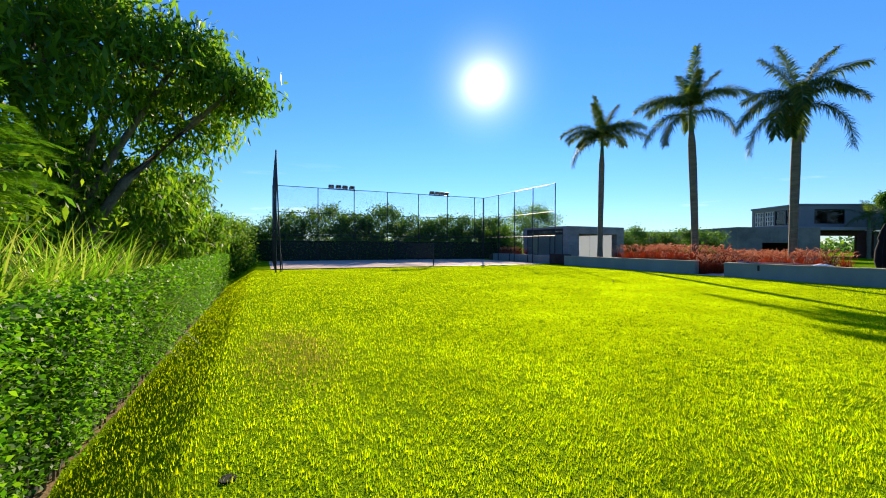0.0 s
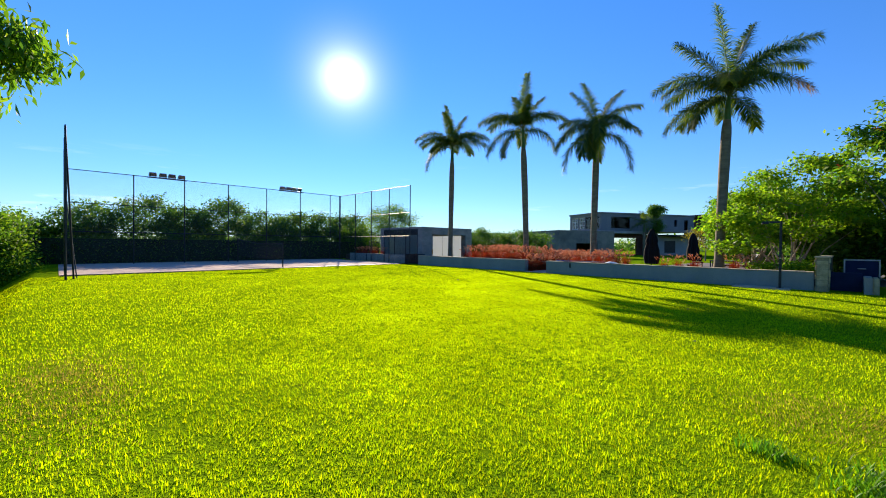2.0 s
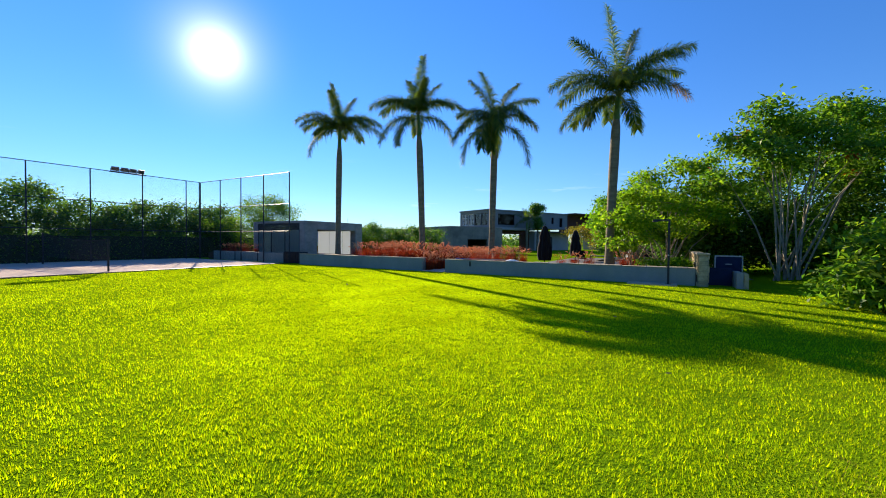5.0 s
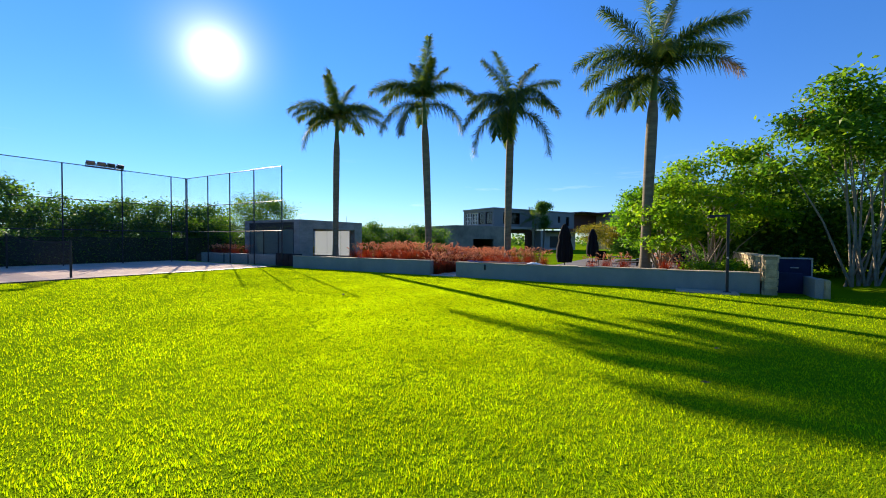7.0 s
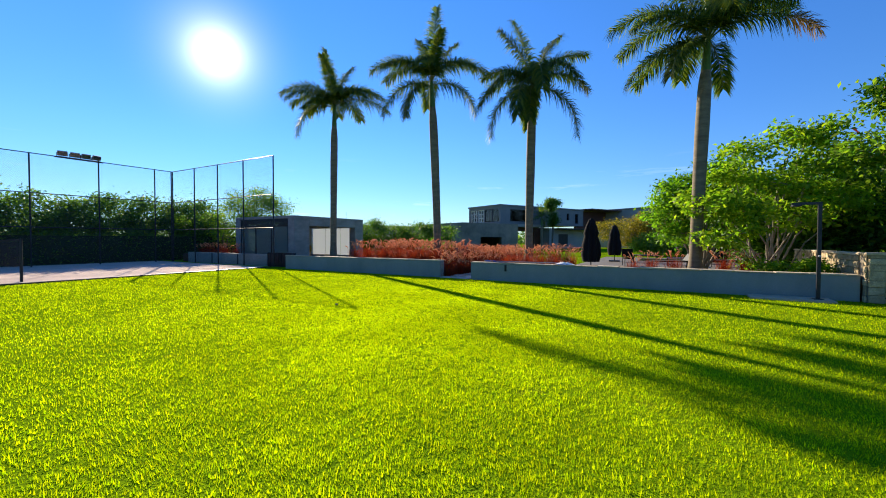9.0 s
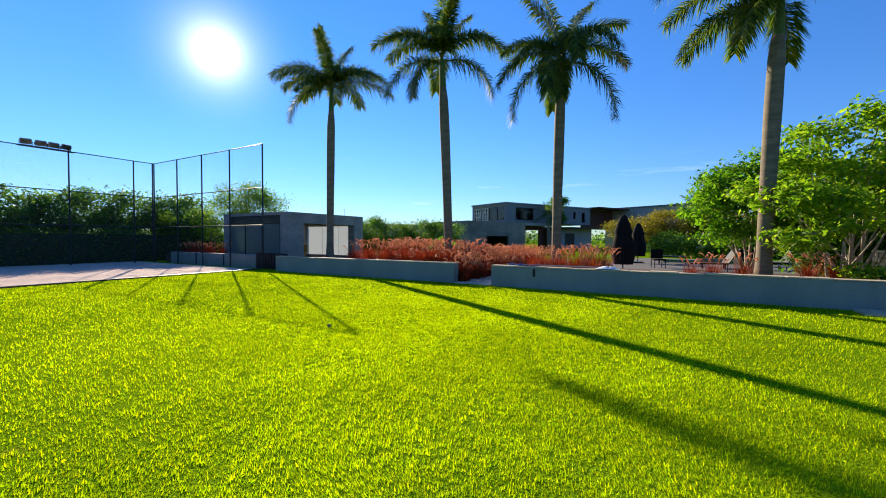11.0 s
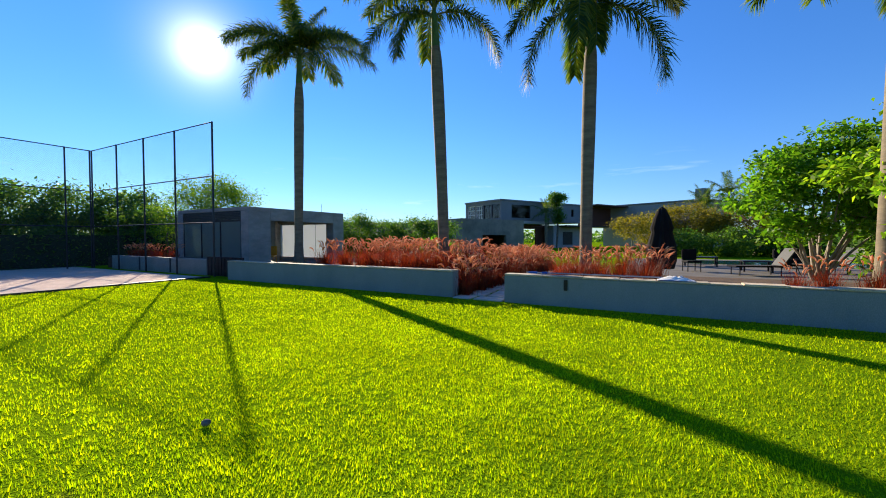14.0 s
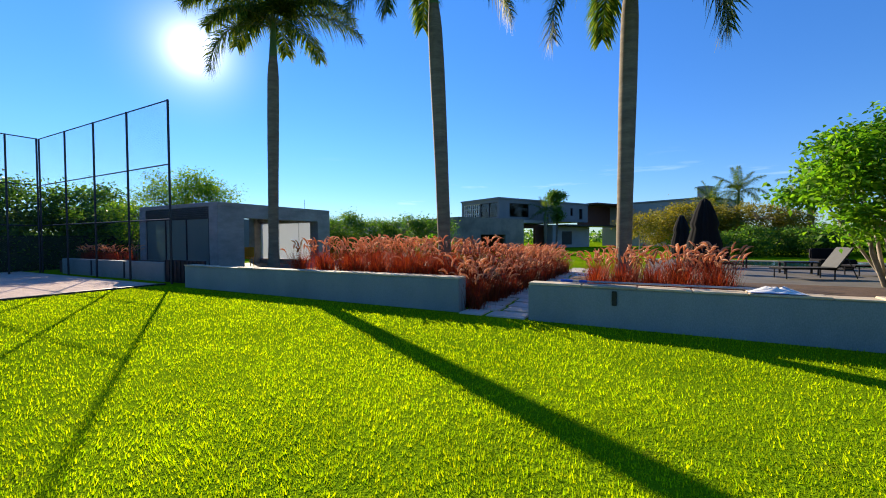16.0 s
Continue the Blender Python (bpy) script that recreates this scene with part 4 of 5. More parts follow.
def tree(name, x, y, label, trunks, lobes, mat, leaf_size, per, bark=BARK, category="tree", group="", sigma=0.28, aspect=0.45, twigs=True, extra=None, z0=None, flat=0.7, droop=0.3):
    """trunks: (dx, dy, foot radius, bend); lobes: (dx, dy, dz, rx, ry, rz, clusters); per: leaves in a cluster."""
    if z0 is None:
        z0 = float(ground_z(np.float64(x), np.float64(y)))
    ob = empty(name, pose(x, y, z0), label, category, group)
    lines, P = [], []
    for i, (lx, ly, lz, rx, ry, rz, nc) in enumerate(lobes):
        t = trunks[i % len(trunks)] if trunks else None
        c = np.array((lx, ly, lz))
        if t:
            foot, fr = np.array((t[0], t[1], -0.08)), t[2]
            mid = foot + (c - foot) * 0.45 + np.array((rng.normal(0, 0.12), rng.normal(0, 0.12), lz * 0.12))
            lines.append([(foot, fr), (foot * 0.6 + mid * 0.4, fr * 0.8), (mid, fr * 0.6), (mid * 0.4 + c * 0.6, fr * 0.42), (c, fr * 0.26)])
        d = rng.normal(size=(nc, 3))
        d /= np.linalg.norm(d, axis=1)[:, None]
        k = rng.uniform(0.35, 1.0, nc) ** 0.5
        cl = c + d * k[:, None] * np.array((rx, ry, rz))
        if t and twigs:
            for q in cl[: max(4, nc // 2)]:
                m = (c + q) / 2 + np.array((0, 0, -0.06 * np.linalg.norm(q - c)))
                lines.append([(c, fr * 0.24), (m, fr * 0.15), (q, fr * 0.05 + 0.003)])
        n = rng.poisson(per, nc)
        pts = np.repeat(cl, n, axis=0)
        P.append(pts + rng.normal(size=pts.shape) * sigma * np.array((1, 1, flat)))
    P = np.concatenate(P)
    P = P[P[:, 2] > 0.02]
    if lines:
        V, F = tubes(lines, 6)
        fast("trunk", V, F, bark, ob, smooth=True)
    V, F = leaves(P, leaf_size, aspect, droop)
    fast("crown", V, F, mat, ob)
    if extra:
        em, frac, lab = extra
        k = rng.permutation(len(P))[: int(len(P) * frac)]
        c0 = P[rng.integers(0, len(P), 5)]
        near = np.min(np.linalg.norm(P[:, None] - c0[None], axis=2), axis=1) < 0.22
        V, F = leaves(P[near][: 400] + 0.02, leaf_size * 1.1, aspect)
        tagged(fast("flower", V, F, em, ob, lab), kind="stuff")
    return ob


def sprays(right, items, r, rz, nc):
    """Lobes of a crown from (offset along right, height, reach towards depth)."""
    return [(right[0] * a - right[1] * c, right[1] * a + right[0] * c, z, r * rng.uniform(0.85, 1.2), r, rz, nc) for a, z, c in items]


# the light-leaved tree behind the wall
tree("ornamental_tree", -1.8, 22.4, "light green spreading tree with several thin pale stems", [(-0.1, 0, 0.042), (0.12, 0.1, 0.045), (0.3, -0.1, 0.036), (-0.3, 0.15, 0.036), (0.1, -0.2, 0.032)],
     sprays((0.865, 0.502), [(1.5, 5.15, 0.1), (0.6, 4.85, -0.3), (-0.6, 4.35, 0.4), (-1.35, 3.75, -0.2), (-2.5, 2.4, -0.9), (-2.2, 1.6, -1.5), (-1.7, 2.3, -1.2), (-0.5, 3.2, -1.0), (0.8, 3.8, -0.9), (2.1, 4.3, 0.3), (2.7, 3.4, 0.0), (1.3, 2.8, -1.1), (2.3, 2.4, -0.4), (0.1, 2.2, -1.2), (0.3, 3.6, 1.1), (1.6, 3.3, 1.2), (-1.4, 3.0, 1.1)], 0.72, 0.42, 15),
     TREE_LIGHT, 0.17, 52, PALE_BARK, sigma=0.24, aspect=0.48, flat=0.35)
tree("ornamental_tree", -3.5, 26.1, "light green leafy tree beside the sun loungers", [(0, 0, 0.06), (0.15, 0.1, 0.05)],
     sprays((0.87, 0.49), [(-1.3, 3.5, 0.0), (-1.5, 2.6, -0.4), (-1.2, 1.7, -0.6), (-0.3, 3.9, 0.3), (0.6, 4.4, 0.0), (-0.3, 2.9, -1.0), (0.9, 3.3, -0.9), (0.4, 2.0, -1.0), (1.5, 4.0, 0.2), (1.9, 2.9, -0.3), (0.2, 3.2, 1.1), (-0.9, 2.6, 1.0), (1.4, 1.8, -0.7)], 0.75, 0.45, 16),
     TREE_FEATHER, 0.17, 74, PALE_BARK, sigma=0.27, aspect=0.48, flat=0.45)
# multi-stemmed tree with red clusters
tree("flowering_tree", 2.2, 21.05, "multi-stemmed dark green tree with a few red clusters", [(-0.2, 0, 0.045), (0.15, 0.1, 0.05), (0.0, 0.2, 0.042), (0.35, 0, 0.042), (-0.35, 0.1, 0.038)],
     sprays((0.87, 0.49), [(-0.7, 6.2, 0.0), (-1.5, 5.3, 0.2), (0.6, 5.9, 0.4), (1.7, 6.3, 0.0), (2.9, 6.2, 0.3), (-1.1, 4.6, -0.6), (0.9, 5.3, -0.4), (2.0, 4.7, -0.5), (-0.3, 5.4, 0.5), (2.9, 4.1, 0.2), (-1.9, 3.7, 0.4), (3.9, 5.4, 0.2), (0.4, 4.4, 0.9), (4.6, 6.2, 0.6)], 0.85, 0.5, 16),
     TREE_MID, 0.19, 62, PALE_BARK, sigma=0.28, flat=0.45, extra=(RED_LEAF, 0.03, "red flower clusters"))
DK = "dense dark green garden shrub in shade"
for i, (x, y, hh, rr) in enumerate(((0.6, 24.9, 4.4, 1.9), (3.4, 25.5, 5.4, 2.4), (6.5, 25.0, 6.6, 2.6), (-0.8, 27.5, 3.8, 2.0), (9.5, 22.0, 6.4, 2.8), (5.0, 30.0, 5.8, 3.0), (12.5, 18.5, 6.0, 3.0))):
    tree("shrub", x, y, DK, [(0, 0, 0.08)], [(0, 0, hh * 0.62, rr, rr, hh * 0.36, 70), (0.3, -0.4, hh * 0.28, rr * 0.9, rr * 0.8, hh * 0.25, 46)], TREE_DARK, 0.22, 80, category="shrub", group="dark shrubs beside the lawn", sigma=0.36, twigs=False)
for i, (x, y, hh, rr) in enumerate(((3.1, 14.8, 2.0, 0.85), (6.6, 13.2, 3.6, 2.0), (6.8, 17.5, 4.6, 2.2), (8.5, 10.0, 4.0, 2.2), (9.5, 6.0, 4.0, 2.2), (9.5, 1.5, 4.0, 2.4))):
    tree("shrub", x, y, "leafy green shrub at the edge of the lawn", [(0, 0, 0.06), (0.2, 0.1, 0.05)], [(0, 0, hh * 0.6, rr, rr, hh * 0.38, 60), (-0.5, -0.3, hh * 0.3, rr * 0.9, rr * 0.8, hh * 0.28, 44)], TREE_MID if i < 2 else TREE_DARK, 0.18, 100, category="shrub", group="shrubs at the lawn's edge", sigma=0.3)

# belt of trees behind the court
for i, (x, y, hh, rr) in enumerate(((-36.0, -1.5, 3.9, 1.8), (-36.2, 1.6, 4.1, 1.8), (-36.0, 4.9, 4.7, 2.0), (-36.4, 7.6, 4.2, 1.8), (-36.0, 10.2, 4.9, 2.0), (-36.3, 13.3, 4.1, 1.8), (-36.0, 16.2, 4.2, 1.8), (-36.2, 18.8, 4.3, 1.8), (-35.4, 21.3, 4.2, 1.9), (-38.5, 23.6, 3.8, 1.8))):
    tree("hedge_tree", x, y, "bushy dark green tree in the belt behind the court", [(0, 0, 0.09)], [(0, 0, hh * 0.7, rr, rr, hh * 0.3, 54), (0.2, 0.5, hh * 0.35, rr * 1.05, rr * 1.0, hh * 0.3, 46)], TREE_DARK, 0.23, 76, category="tree", group="trees behind the court", sigma=0.34, twigs=False)
V, F = leaves(np.stack([rng.uniform(-34.2, -33.6, 16000), rng.uniform(-3, 24, 16000), rng.uniform(0.0, 1.75, 16000)], 1), 0.14)
# the box is an added solid filler, coloured as the hedge's shaded inside
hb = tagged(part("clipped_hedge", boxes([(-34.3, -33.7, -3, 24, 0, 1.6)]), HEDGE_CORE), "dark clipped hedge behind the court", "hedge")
tagged(fast("foliage", V, F, TREE_DARK, hb), kind="stuff")
# airy tree behind the pavilion
tree("slender_tree", -34.5, 25.8, "airy tree with thin light foliage behind the pavilion", [(0, 0, 0.1), (0.2, 0.1, 0.08)],
     [(0, 0, 4.6, 1.9, 1.9, 0.9, 46), (1.6, 0.6, 3.9, 1.7, 1.5, 1.0, 38), (-1.8, -0.3, 3.8, 1.5, 1.5, 1.0, 34), (0.2, 0, 2.8, 2.0, 1.8, 0.9, 36)], TREE_MID, 0.15, 85, sigma=0.36)
tree("slender_tree", -32.6, 22.3, "small yellow-green tree beside the court", [(0, 0, 0.06)], [(0, 0, 2.6, 1.0, 1.0, 0.8, 30), (0.2, 0, 1.6, 1.0, 0.9, 0.8, 26)], TREE_LIGHT, 0.14, 40)
# shrubs between pavilion and house
for i, (x, y, hh, rr) in enumerate(((-30.0, 33.0, 2.9, 1.5), (-27.6, 32.5, 3.4, 1.5), (-25.4, 33.0, 2.8, 1.6), (-23.3, 33.4, 3.0, 1.6), (-21.4, 33.8, 2.9, 1.4))):
    tree("shrub", x, y, "loose olive-green shrub behind the grasses", [(0, 0, 0.05)], [(0, 0, hh * 0.62, rr, rr, hh * 0.34, 54), (0, 0, hh * 0.28, rr, rr, hh * 0.26, 36)], TREE_DARK, 0.15, 80, category="shrub", group="shrubs behind the grasses", sigma=0.24)
tree("shrub", -15.8, 24.2, "bright green low plant among the grasses", [], [(0, 0, 0.75, 0.7, 0.7, 0.4, 30)], TREE_FEATHER, 0.22, 30, category="shrub", sigma=0.15, z0=0.2)
# trees before the house
tree("garden_tree", -20.2, 64.95, "small round tree before the house", [(0, 0, 0.12)], [(0, 0, 6.7, 1.0, 1.0, 1.1, 60), (0.1, 0, 4.6, 0.8, 0.8, 1.0, 30)], TREE_DARK, 0.26, 46, z0=0)
palm(-21.0, 62.3, 0, 4.6, (0, 0), 0.18, CROWN_FAR, 31, "dark palm against the house wall", None, "palms by the house", 30)
tree("garden_tree", -5.9, 50.4, "broad olive-yellow tree with a domed crown", [(0, 0, 0.12), (0.4, 0.1, 0.1), (-0.4, 0, 0.1)], [(0, 0, 2.9, 3.0, 2.6, 1.45, 170), (1.9, 0, 2.2, 2.0, 2.0, 1.2, 90), (-2.2, 0, 2.0, 1.9, 1.8, 1.2, 80)], TREE_GOLD, 0.18, 62, PALE_BARK, group="olive-yellow trees", z0=0)
tree("garden_tree", -1.4, 50.5, "broad olive-yellow tree with a domed crown", [(0, 0, 0.12), (0.4, 0.1, 0.1)], [(0, 0, 2.8, 2.5, 2.4, 1.3, 110), (1.8, 0, 2.3, 1.8, 1.8, 1.0, 60)], TREE_GOLD, 0.18, 48, PALE_BARK, group="olive-yellow trees", z0=0)
tree("garden_tree", -9.8, 46.0, "small olive-yellow tree beyond the terrace", [(0, 0, 0.08)], [(0, 0, 2.4, 1.4, 1.4, 1.1, 60)], TREE_GOLD, 0.17, 46, PALE_BARK, group="olive-yellow trees", z0=0)
for i, (x, y) in enumerate(((-3.5, 45), (0.5, 45.5), (4.0, 44.0), (7.5, 42.0), (6.0, 37.0), (-6.0, 44.5), (-1.5, 47.0), (2.5, 47.0), (9.0, 38.0), (5.5, 33.5))):
    tree("shrub", x, y, "dark shrub beyond the pool terrace", [], [(0, 0, 1.0, 1.9, 1.4, 1.0, 60)], TREE_DARK, 0.2, 60, category="shrub", group="shrubs beyond the pool", sigma=0.25)

# ---- hedge, reeds and trees along the bank ----
hx0, hx1 = -20.5, 3.5
# added core box blocks the view through; its dark colour stands for inner shade
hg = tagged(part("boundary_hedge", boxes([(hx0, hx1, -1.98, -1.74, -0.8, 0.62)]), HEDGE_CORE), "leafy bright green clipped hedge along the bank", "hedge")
n = 125000
hxp = hx0 + (hx1 - hx0) * rng.uniform(0, 1, n)
wob = np.array([noise.noise((x * 1.1, 3.0, 0)) * 0.1 + noise.noise((x * 3.0, 9.0, 0)) * 0.05 for x in hxp])
which = rng.uniform(0, 1, n) < 0.68
fz = rng.uniform(-0.58, 0.86, n)
fy = -1.56 + rng.normal(0, 0.06, n) + wob - 0.1 * np.clip((0.25 - fz) / 0.4, 0, 1)
ty, tz = rng.uniform(-2.0, -1.53, n), 0.75 + rng.normal(0, 0.06, n) + wob
P = np.stack([hxp, np.where(which, fy, ty), np.where(which, fz, tz)], 1)
V, F = leaves(P, 0.052, 0.6, 0.0)
tagged(fast("foliage", V, F, HEDGE, hg), kind="stuff")
lines = []
for i in range(130):
    x = hx0 + (hx1 - hx0) * (i + rng.uniform(0, 1)) / 130
    lines.append([((x, -1.7, -0.78), 0.012), ((x + rng.normal(0, 0.05), -1.67, -0.3), 0.009), ((x + rng.normal(0, 0.1), -1.7, 0.25), 0.005)])
V, F = tubes(lines, 5)
tagged(fast("stem", V, F, BARK, hg, "bare woody stems at the foot"), kind="stuff")


def reed_clump(x, y, hgt, n, seed):
    ob = empty("reed_clump", pose(x, y, -0.76), "tall arching green reed grass with straw-coloured blades", "tall grass", "reed clumps behind the hedge")
    b = np.stack([rng.normal(0, 0.3, n), rng.normal(0, 0.25, n), np.zeros(n)], 1)
    V, F = ribbons(b, rng.uniform(0, 6.28, n), hgt * rng.uniform(0.4, 0.95, n), rng.uniform(0.03, 0.06, n), np.abs(rng.normal(0.18, 0.17, n)), rng.uniform(0.6, 2.2, n), 7)
    tagged(fast("foliage", V, F, REED, ob), kind="stuff")
    return ob


for i in range(10):
    reed_clump(-6.5 - 0.5 * i + rng.normal(0, 0.2), -2.8 + rng.normal(0, 0.12), 3.0 - 0.06 * i, 430, i)
for i in range(6):
    reed_clump(-7.0 - 0.8 * i + rng.normal(0, 0.2), -3.2 + rng.normal(0, 0.15), 3.1 - 0.05 * i, 240, i)
for i in range(6):
    reed_clump(-16 - 1.1 * i, -3.5 + rng.normal(0, 0.2), 1.6, 90, i)

tree("large_tree", -13.5, -5.6, "large dark spreading tree overhanging the bank", [(0, 0, 0.2), (0.3, 0.1, 0.16)],
     [(0, 0, 7.6, 2.8, 2.6, 1.8, 110), (0.4, 2.4, 7.0, 2.2, 2.0, 1.2, 90), (0.2, 4.8, 6.6, 1.0, 1.0, 0.6, 40), (0.1, 3.6, 7.6, 1.0, 0.9, 0.6, 30), (-2.0, 3.2, 6.0, 2.0, 1.8, 1.2, 70), (2.4, 0.6, 5.6, 2.0, 2.0, 1.6, 80), (-1.6, 1.2, 4.2, 1.9, 1.7, 1.3, 80), (0.4, 0.4, 3.2, 2.0, 1.6, 1.3, 80), (-4.0, 1.6, 3.4, 2.4, 1.8, 1.5, 90), (0, 0.4, 9.6, 2.4, 2.2, 1.4, 80), (-6.6, 1.8, 2.4, 2.0, 1.6, 1.4, 70), (-7.6, 2.2, 4.3, 1.5, 1.3, 1.2, 60), (-9.0, 2.5, 2.6, 1.7, 1.2, 1.3, 60)],
     TREE_MID, 0.3, 38, sigma=0.25, aspect=0.27, flat=0.9, droop=0.8)
tree("large_tree", -8.6, -6.2, "large dark tree behind the reeds", [(0, 0, 0.26)], [(0, 0, 5.4, 2.4, 2.0, 2.0, 110), (-1.2, 0.6, 3.4, 2.2, 1.7, 1.4, 90), (1.4, 0.4, 3.4, 2.0, 1.6, 1.4, 70), (0.2, 0.3, 8.2, 2.4, 2.0, 1.4, 80)], TREE_MID, 0.28, 46, sigma=0.32, aspect=0.3, droop=0.7)
for i, (x, y, hh, rr) in enumerate(((-24.5, -4.2, 3.9, 1.7), (-28.5, -2.5, 4.0, 1.7), (-33.0, -2.8, 4.4, 1.9), (-40.0, -6.0, 4.5, 2.6), (-22.0, -7.0, 4.6, 2.0))):
    tree("bank_tree", x, y, "mid-green feathery tree beyond the hedge", [(0, 0, 0.1)], [(0, 0, hh * 0.66, rr, rr, hh * 0.3, 64), (0, 0.3, hh * 0.3, rr, rr, hh * 0.28, 44)], TREE_MID, 0.16, 100, group="trees along the bank", sigma=0.3)

# feathery branch tree close to the hedge
fb = empty("feathery_tree", pose(-6.5, -3.7, -0.76), "bright feathery-leaved tree beside the hedge", "tree")
limbs, VF = [[((0, -0.6, 0), 0.09), ((0.1, -0.4, 2.0), 0.07), ((0.0, 0.0, 3.2), 0.05)]], []
for i in range(26):
    a = rng.uniform(0.9, 3.0)
    z = rng.uniform(1.9, 4.2)
    L = rng.uniform(1.0, 1.9)
    s = np.array((0.0, -0.1, z * 0.85))
    e = s + np.array((math.cos(a) * L, math.sin(a) * L * 0.75, 0.2 + rng.normal(0, 0.2)))
    limbs.append([(s, 0.025), ((s + e) / 2 + np.array((0, 0, 0.15)), 0.014), (e, 0.005)])
    for k in range(14):
        f = 0.3 + 0.7 * k / 13
        q = s + (e - s) * f + np.array((0, 0, 0.15 * 4 * f * (1 - f) * 0.5))
        for sd in (-1, 1):
            yaw = a + sd * 1.1 + rng.normal(0, 0.1)
            d = np.array((math.cos(yaw), math.sin(yaw), -0.25))
            t = np.arange(16) / 16 * 0.36
            pp = q + d * t[:, None] + np.array((0, 0, -0.5)) * (t ** 2)[:, None]
            for s2 in (-1, 1):
                VF.append(ribbons(pp, yaw + s2 * 1.2, 0.075, 0.026, 1.5, 0.3, 1))
V, F = join(*VF)
tagged(fast("foliage", V, F, TREE_FEATHER, fb), kind="stuff")
V, F = tubes(limbs, 6)
fast("trunk", V, F, BARK, fb, smooth=True)

# ---- fountain grasses ----


def grass_clump(nb, npl, hgt):
    ob = empty("fountain_grass", pose(0, 0, 0), "clump of red fountain grass with pale pink plumes", "ornamental grass", "fountain grasses in the beds")
    b = np.stack([rng.normal(0, 0.13, nb), rng.normal(0, 0.13, nb), np.zeros(nb)], 1)
    V, F = ribbons(b, np.arctan2(b[:, 1], b[:, 0]) + rng.normal(0, 0.7, nb), hgt * rng.uniform(0.45, 0.85, nb), 0.012, np.abs(rng.normal(0.15, 0.12, nb)), rng.uniform(0.2, 1.2, nb), 3)
    tagged(fast("foliage", V, F, RED_GRASS, ob), kind="stuff")
    lines, VF = [], []
    for i in range(npl):
        a, ln = rng.uniform(0, 6.28), rng.uniform(0.05, 0.55)
        p0 = np.array((rng.normal(0, 0.12), rng.normal(0, 0.12), 0))
        h = hgt * rng.uniform(0.6, 0.98)
        hd = np.array((math.cos(a), math.sin(a), 0))
        tip = p0 + hd * math.sin(ln) * h + np.array((0, 0, math.cos(ln) * h))
        lines.append([(p0, 0.003), ((p0 + tip) / 2, 0.0025), (tip, 0.002)])
        L = rng.uniform(0.18, 0.3)
        bend = rng.uniform(0.7, 1.9)
        q, ang, pl = tip, ln, []
        for k in range(7):
            pl.append((q.copy(), 0.02 * math.sin(math.pi * (0.12 + 0.83 * k / 6)) + 0.002))
            q = q + (hd * math.sin(ang) + np.array((0, 0, math.cos(ang)))) * L / 6
            ang += bend / 6
        VF.append(tubes([pl], 4))
        pts = np.repeat(np.array([x for x, _ in pl]), 3, axis=0)
        VF.append(ribbons(pts, rng.uniform(0, 6.28, len(pts)), 0.03, 0.004, rng.uniform(0.4, 1.4, len(pts)), 0.2, 1))
    V, F = tubes(lines, 4)
    tagged(fast("stalk", V, F, RED_GRASS, ob), kind="stuff")
    V, F = join(*VF)
    tagged(fast("plume", V, F, PLUME, ob, "soft pale pink bottlebrush plumes"), kind="stuff")
    return ob


models = [grass_clump(190, 15, 0.92), grass_clump(220, 19, 0.97), grass_clump(180, 11, 0.82)]
used = [False] * 3


def put_grass(x, y, z, s=1.0):
    k = int(rng.integers(0, 3))
    m = pose(x, y, z, 0, 0, rng.uniform(0, 360))
    if not used[k]:
        models[k].matrix_world = m
        used[k] = True
    else:
        o = copy_thing(models[k], m)
        o.scale = (s, s, s)


for i in range(3):
    put_grass(-12.35 + 0.1 * i, 18.75 + 0.5 * i, 0.02)
for x in np.arange(-19.0, -12.6, 0.62):
    for y in (19.2, 20.0, 20.9, 21.8):
        if x > -17.4 and rng.uniform() < 0.85:
            put_grass(x + rng.normal(0, 0.12), y + rng.normal(0, 0.12), 0.44, rng.uniform(0.85, 1.05))
for y in np.arange(18.5, 28.0, 0.5):
    put_grass(-11.98 + rng.normal(0, 0.05), y, 0.03, rng.uniform(0.8, 1.0))
    if y > 21:
        put_grass(-12.4 + rng.normal(0, 0.1), y + 0.2, 0.1, rng.uniform(0.95, 1.15))
        put_grass(-13.0 + rng.normal(0, 0.1), y + 0.1, 0.1, rng.uniform(0.95, 1.15))
for x in np.arange(-9.9, -7.4, 0.5):
    for y in (19.1, 19.9, 20.9):
        put_grass(x + rng.normal(0, 0.1), y + rng.normal(0, 0.1), 0.42, rng.uniform(0.7, 0.9))
for x in (-5.6, -5.1, -4.5, -3.2, -2.7):
    put_grass(x, 19.6 + rng.normal(0, 0.3), 0.42, rng.uniform(0.6, 0.75))
for x in np.arange(-30.5, -26.5, 0.5):
    put_grass(x, 19.5 + rng.normal(0, 0.2), 0.48, rng.uniform(0.65, 0.8))

# low plants at the wall's end
for x, y in ((-2.3, 19.4), (-1.6, 19.2), (-1.1, 19.8)):
    tree("low_plant", x, y, "low bright green plant in the bed", [], [(0, 0, 0.25, 0.4, 0.35, 0.18, 22)], TREE_LIGHT, 0.12, 26, category="plant", group="low plants in the bed", sigma=0.1, z0=0.44)

# ---- pool terrace ----


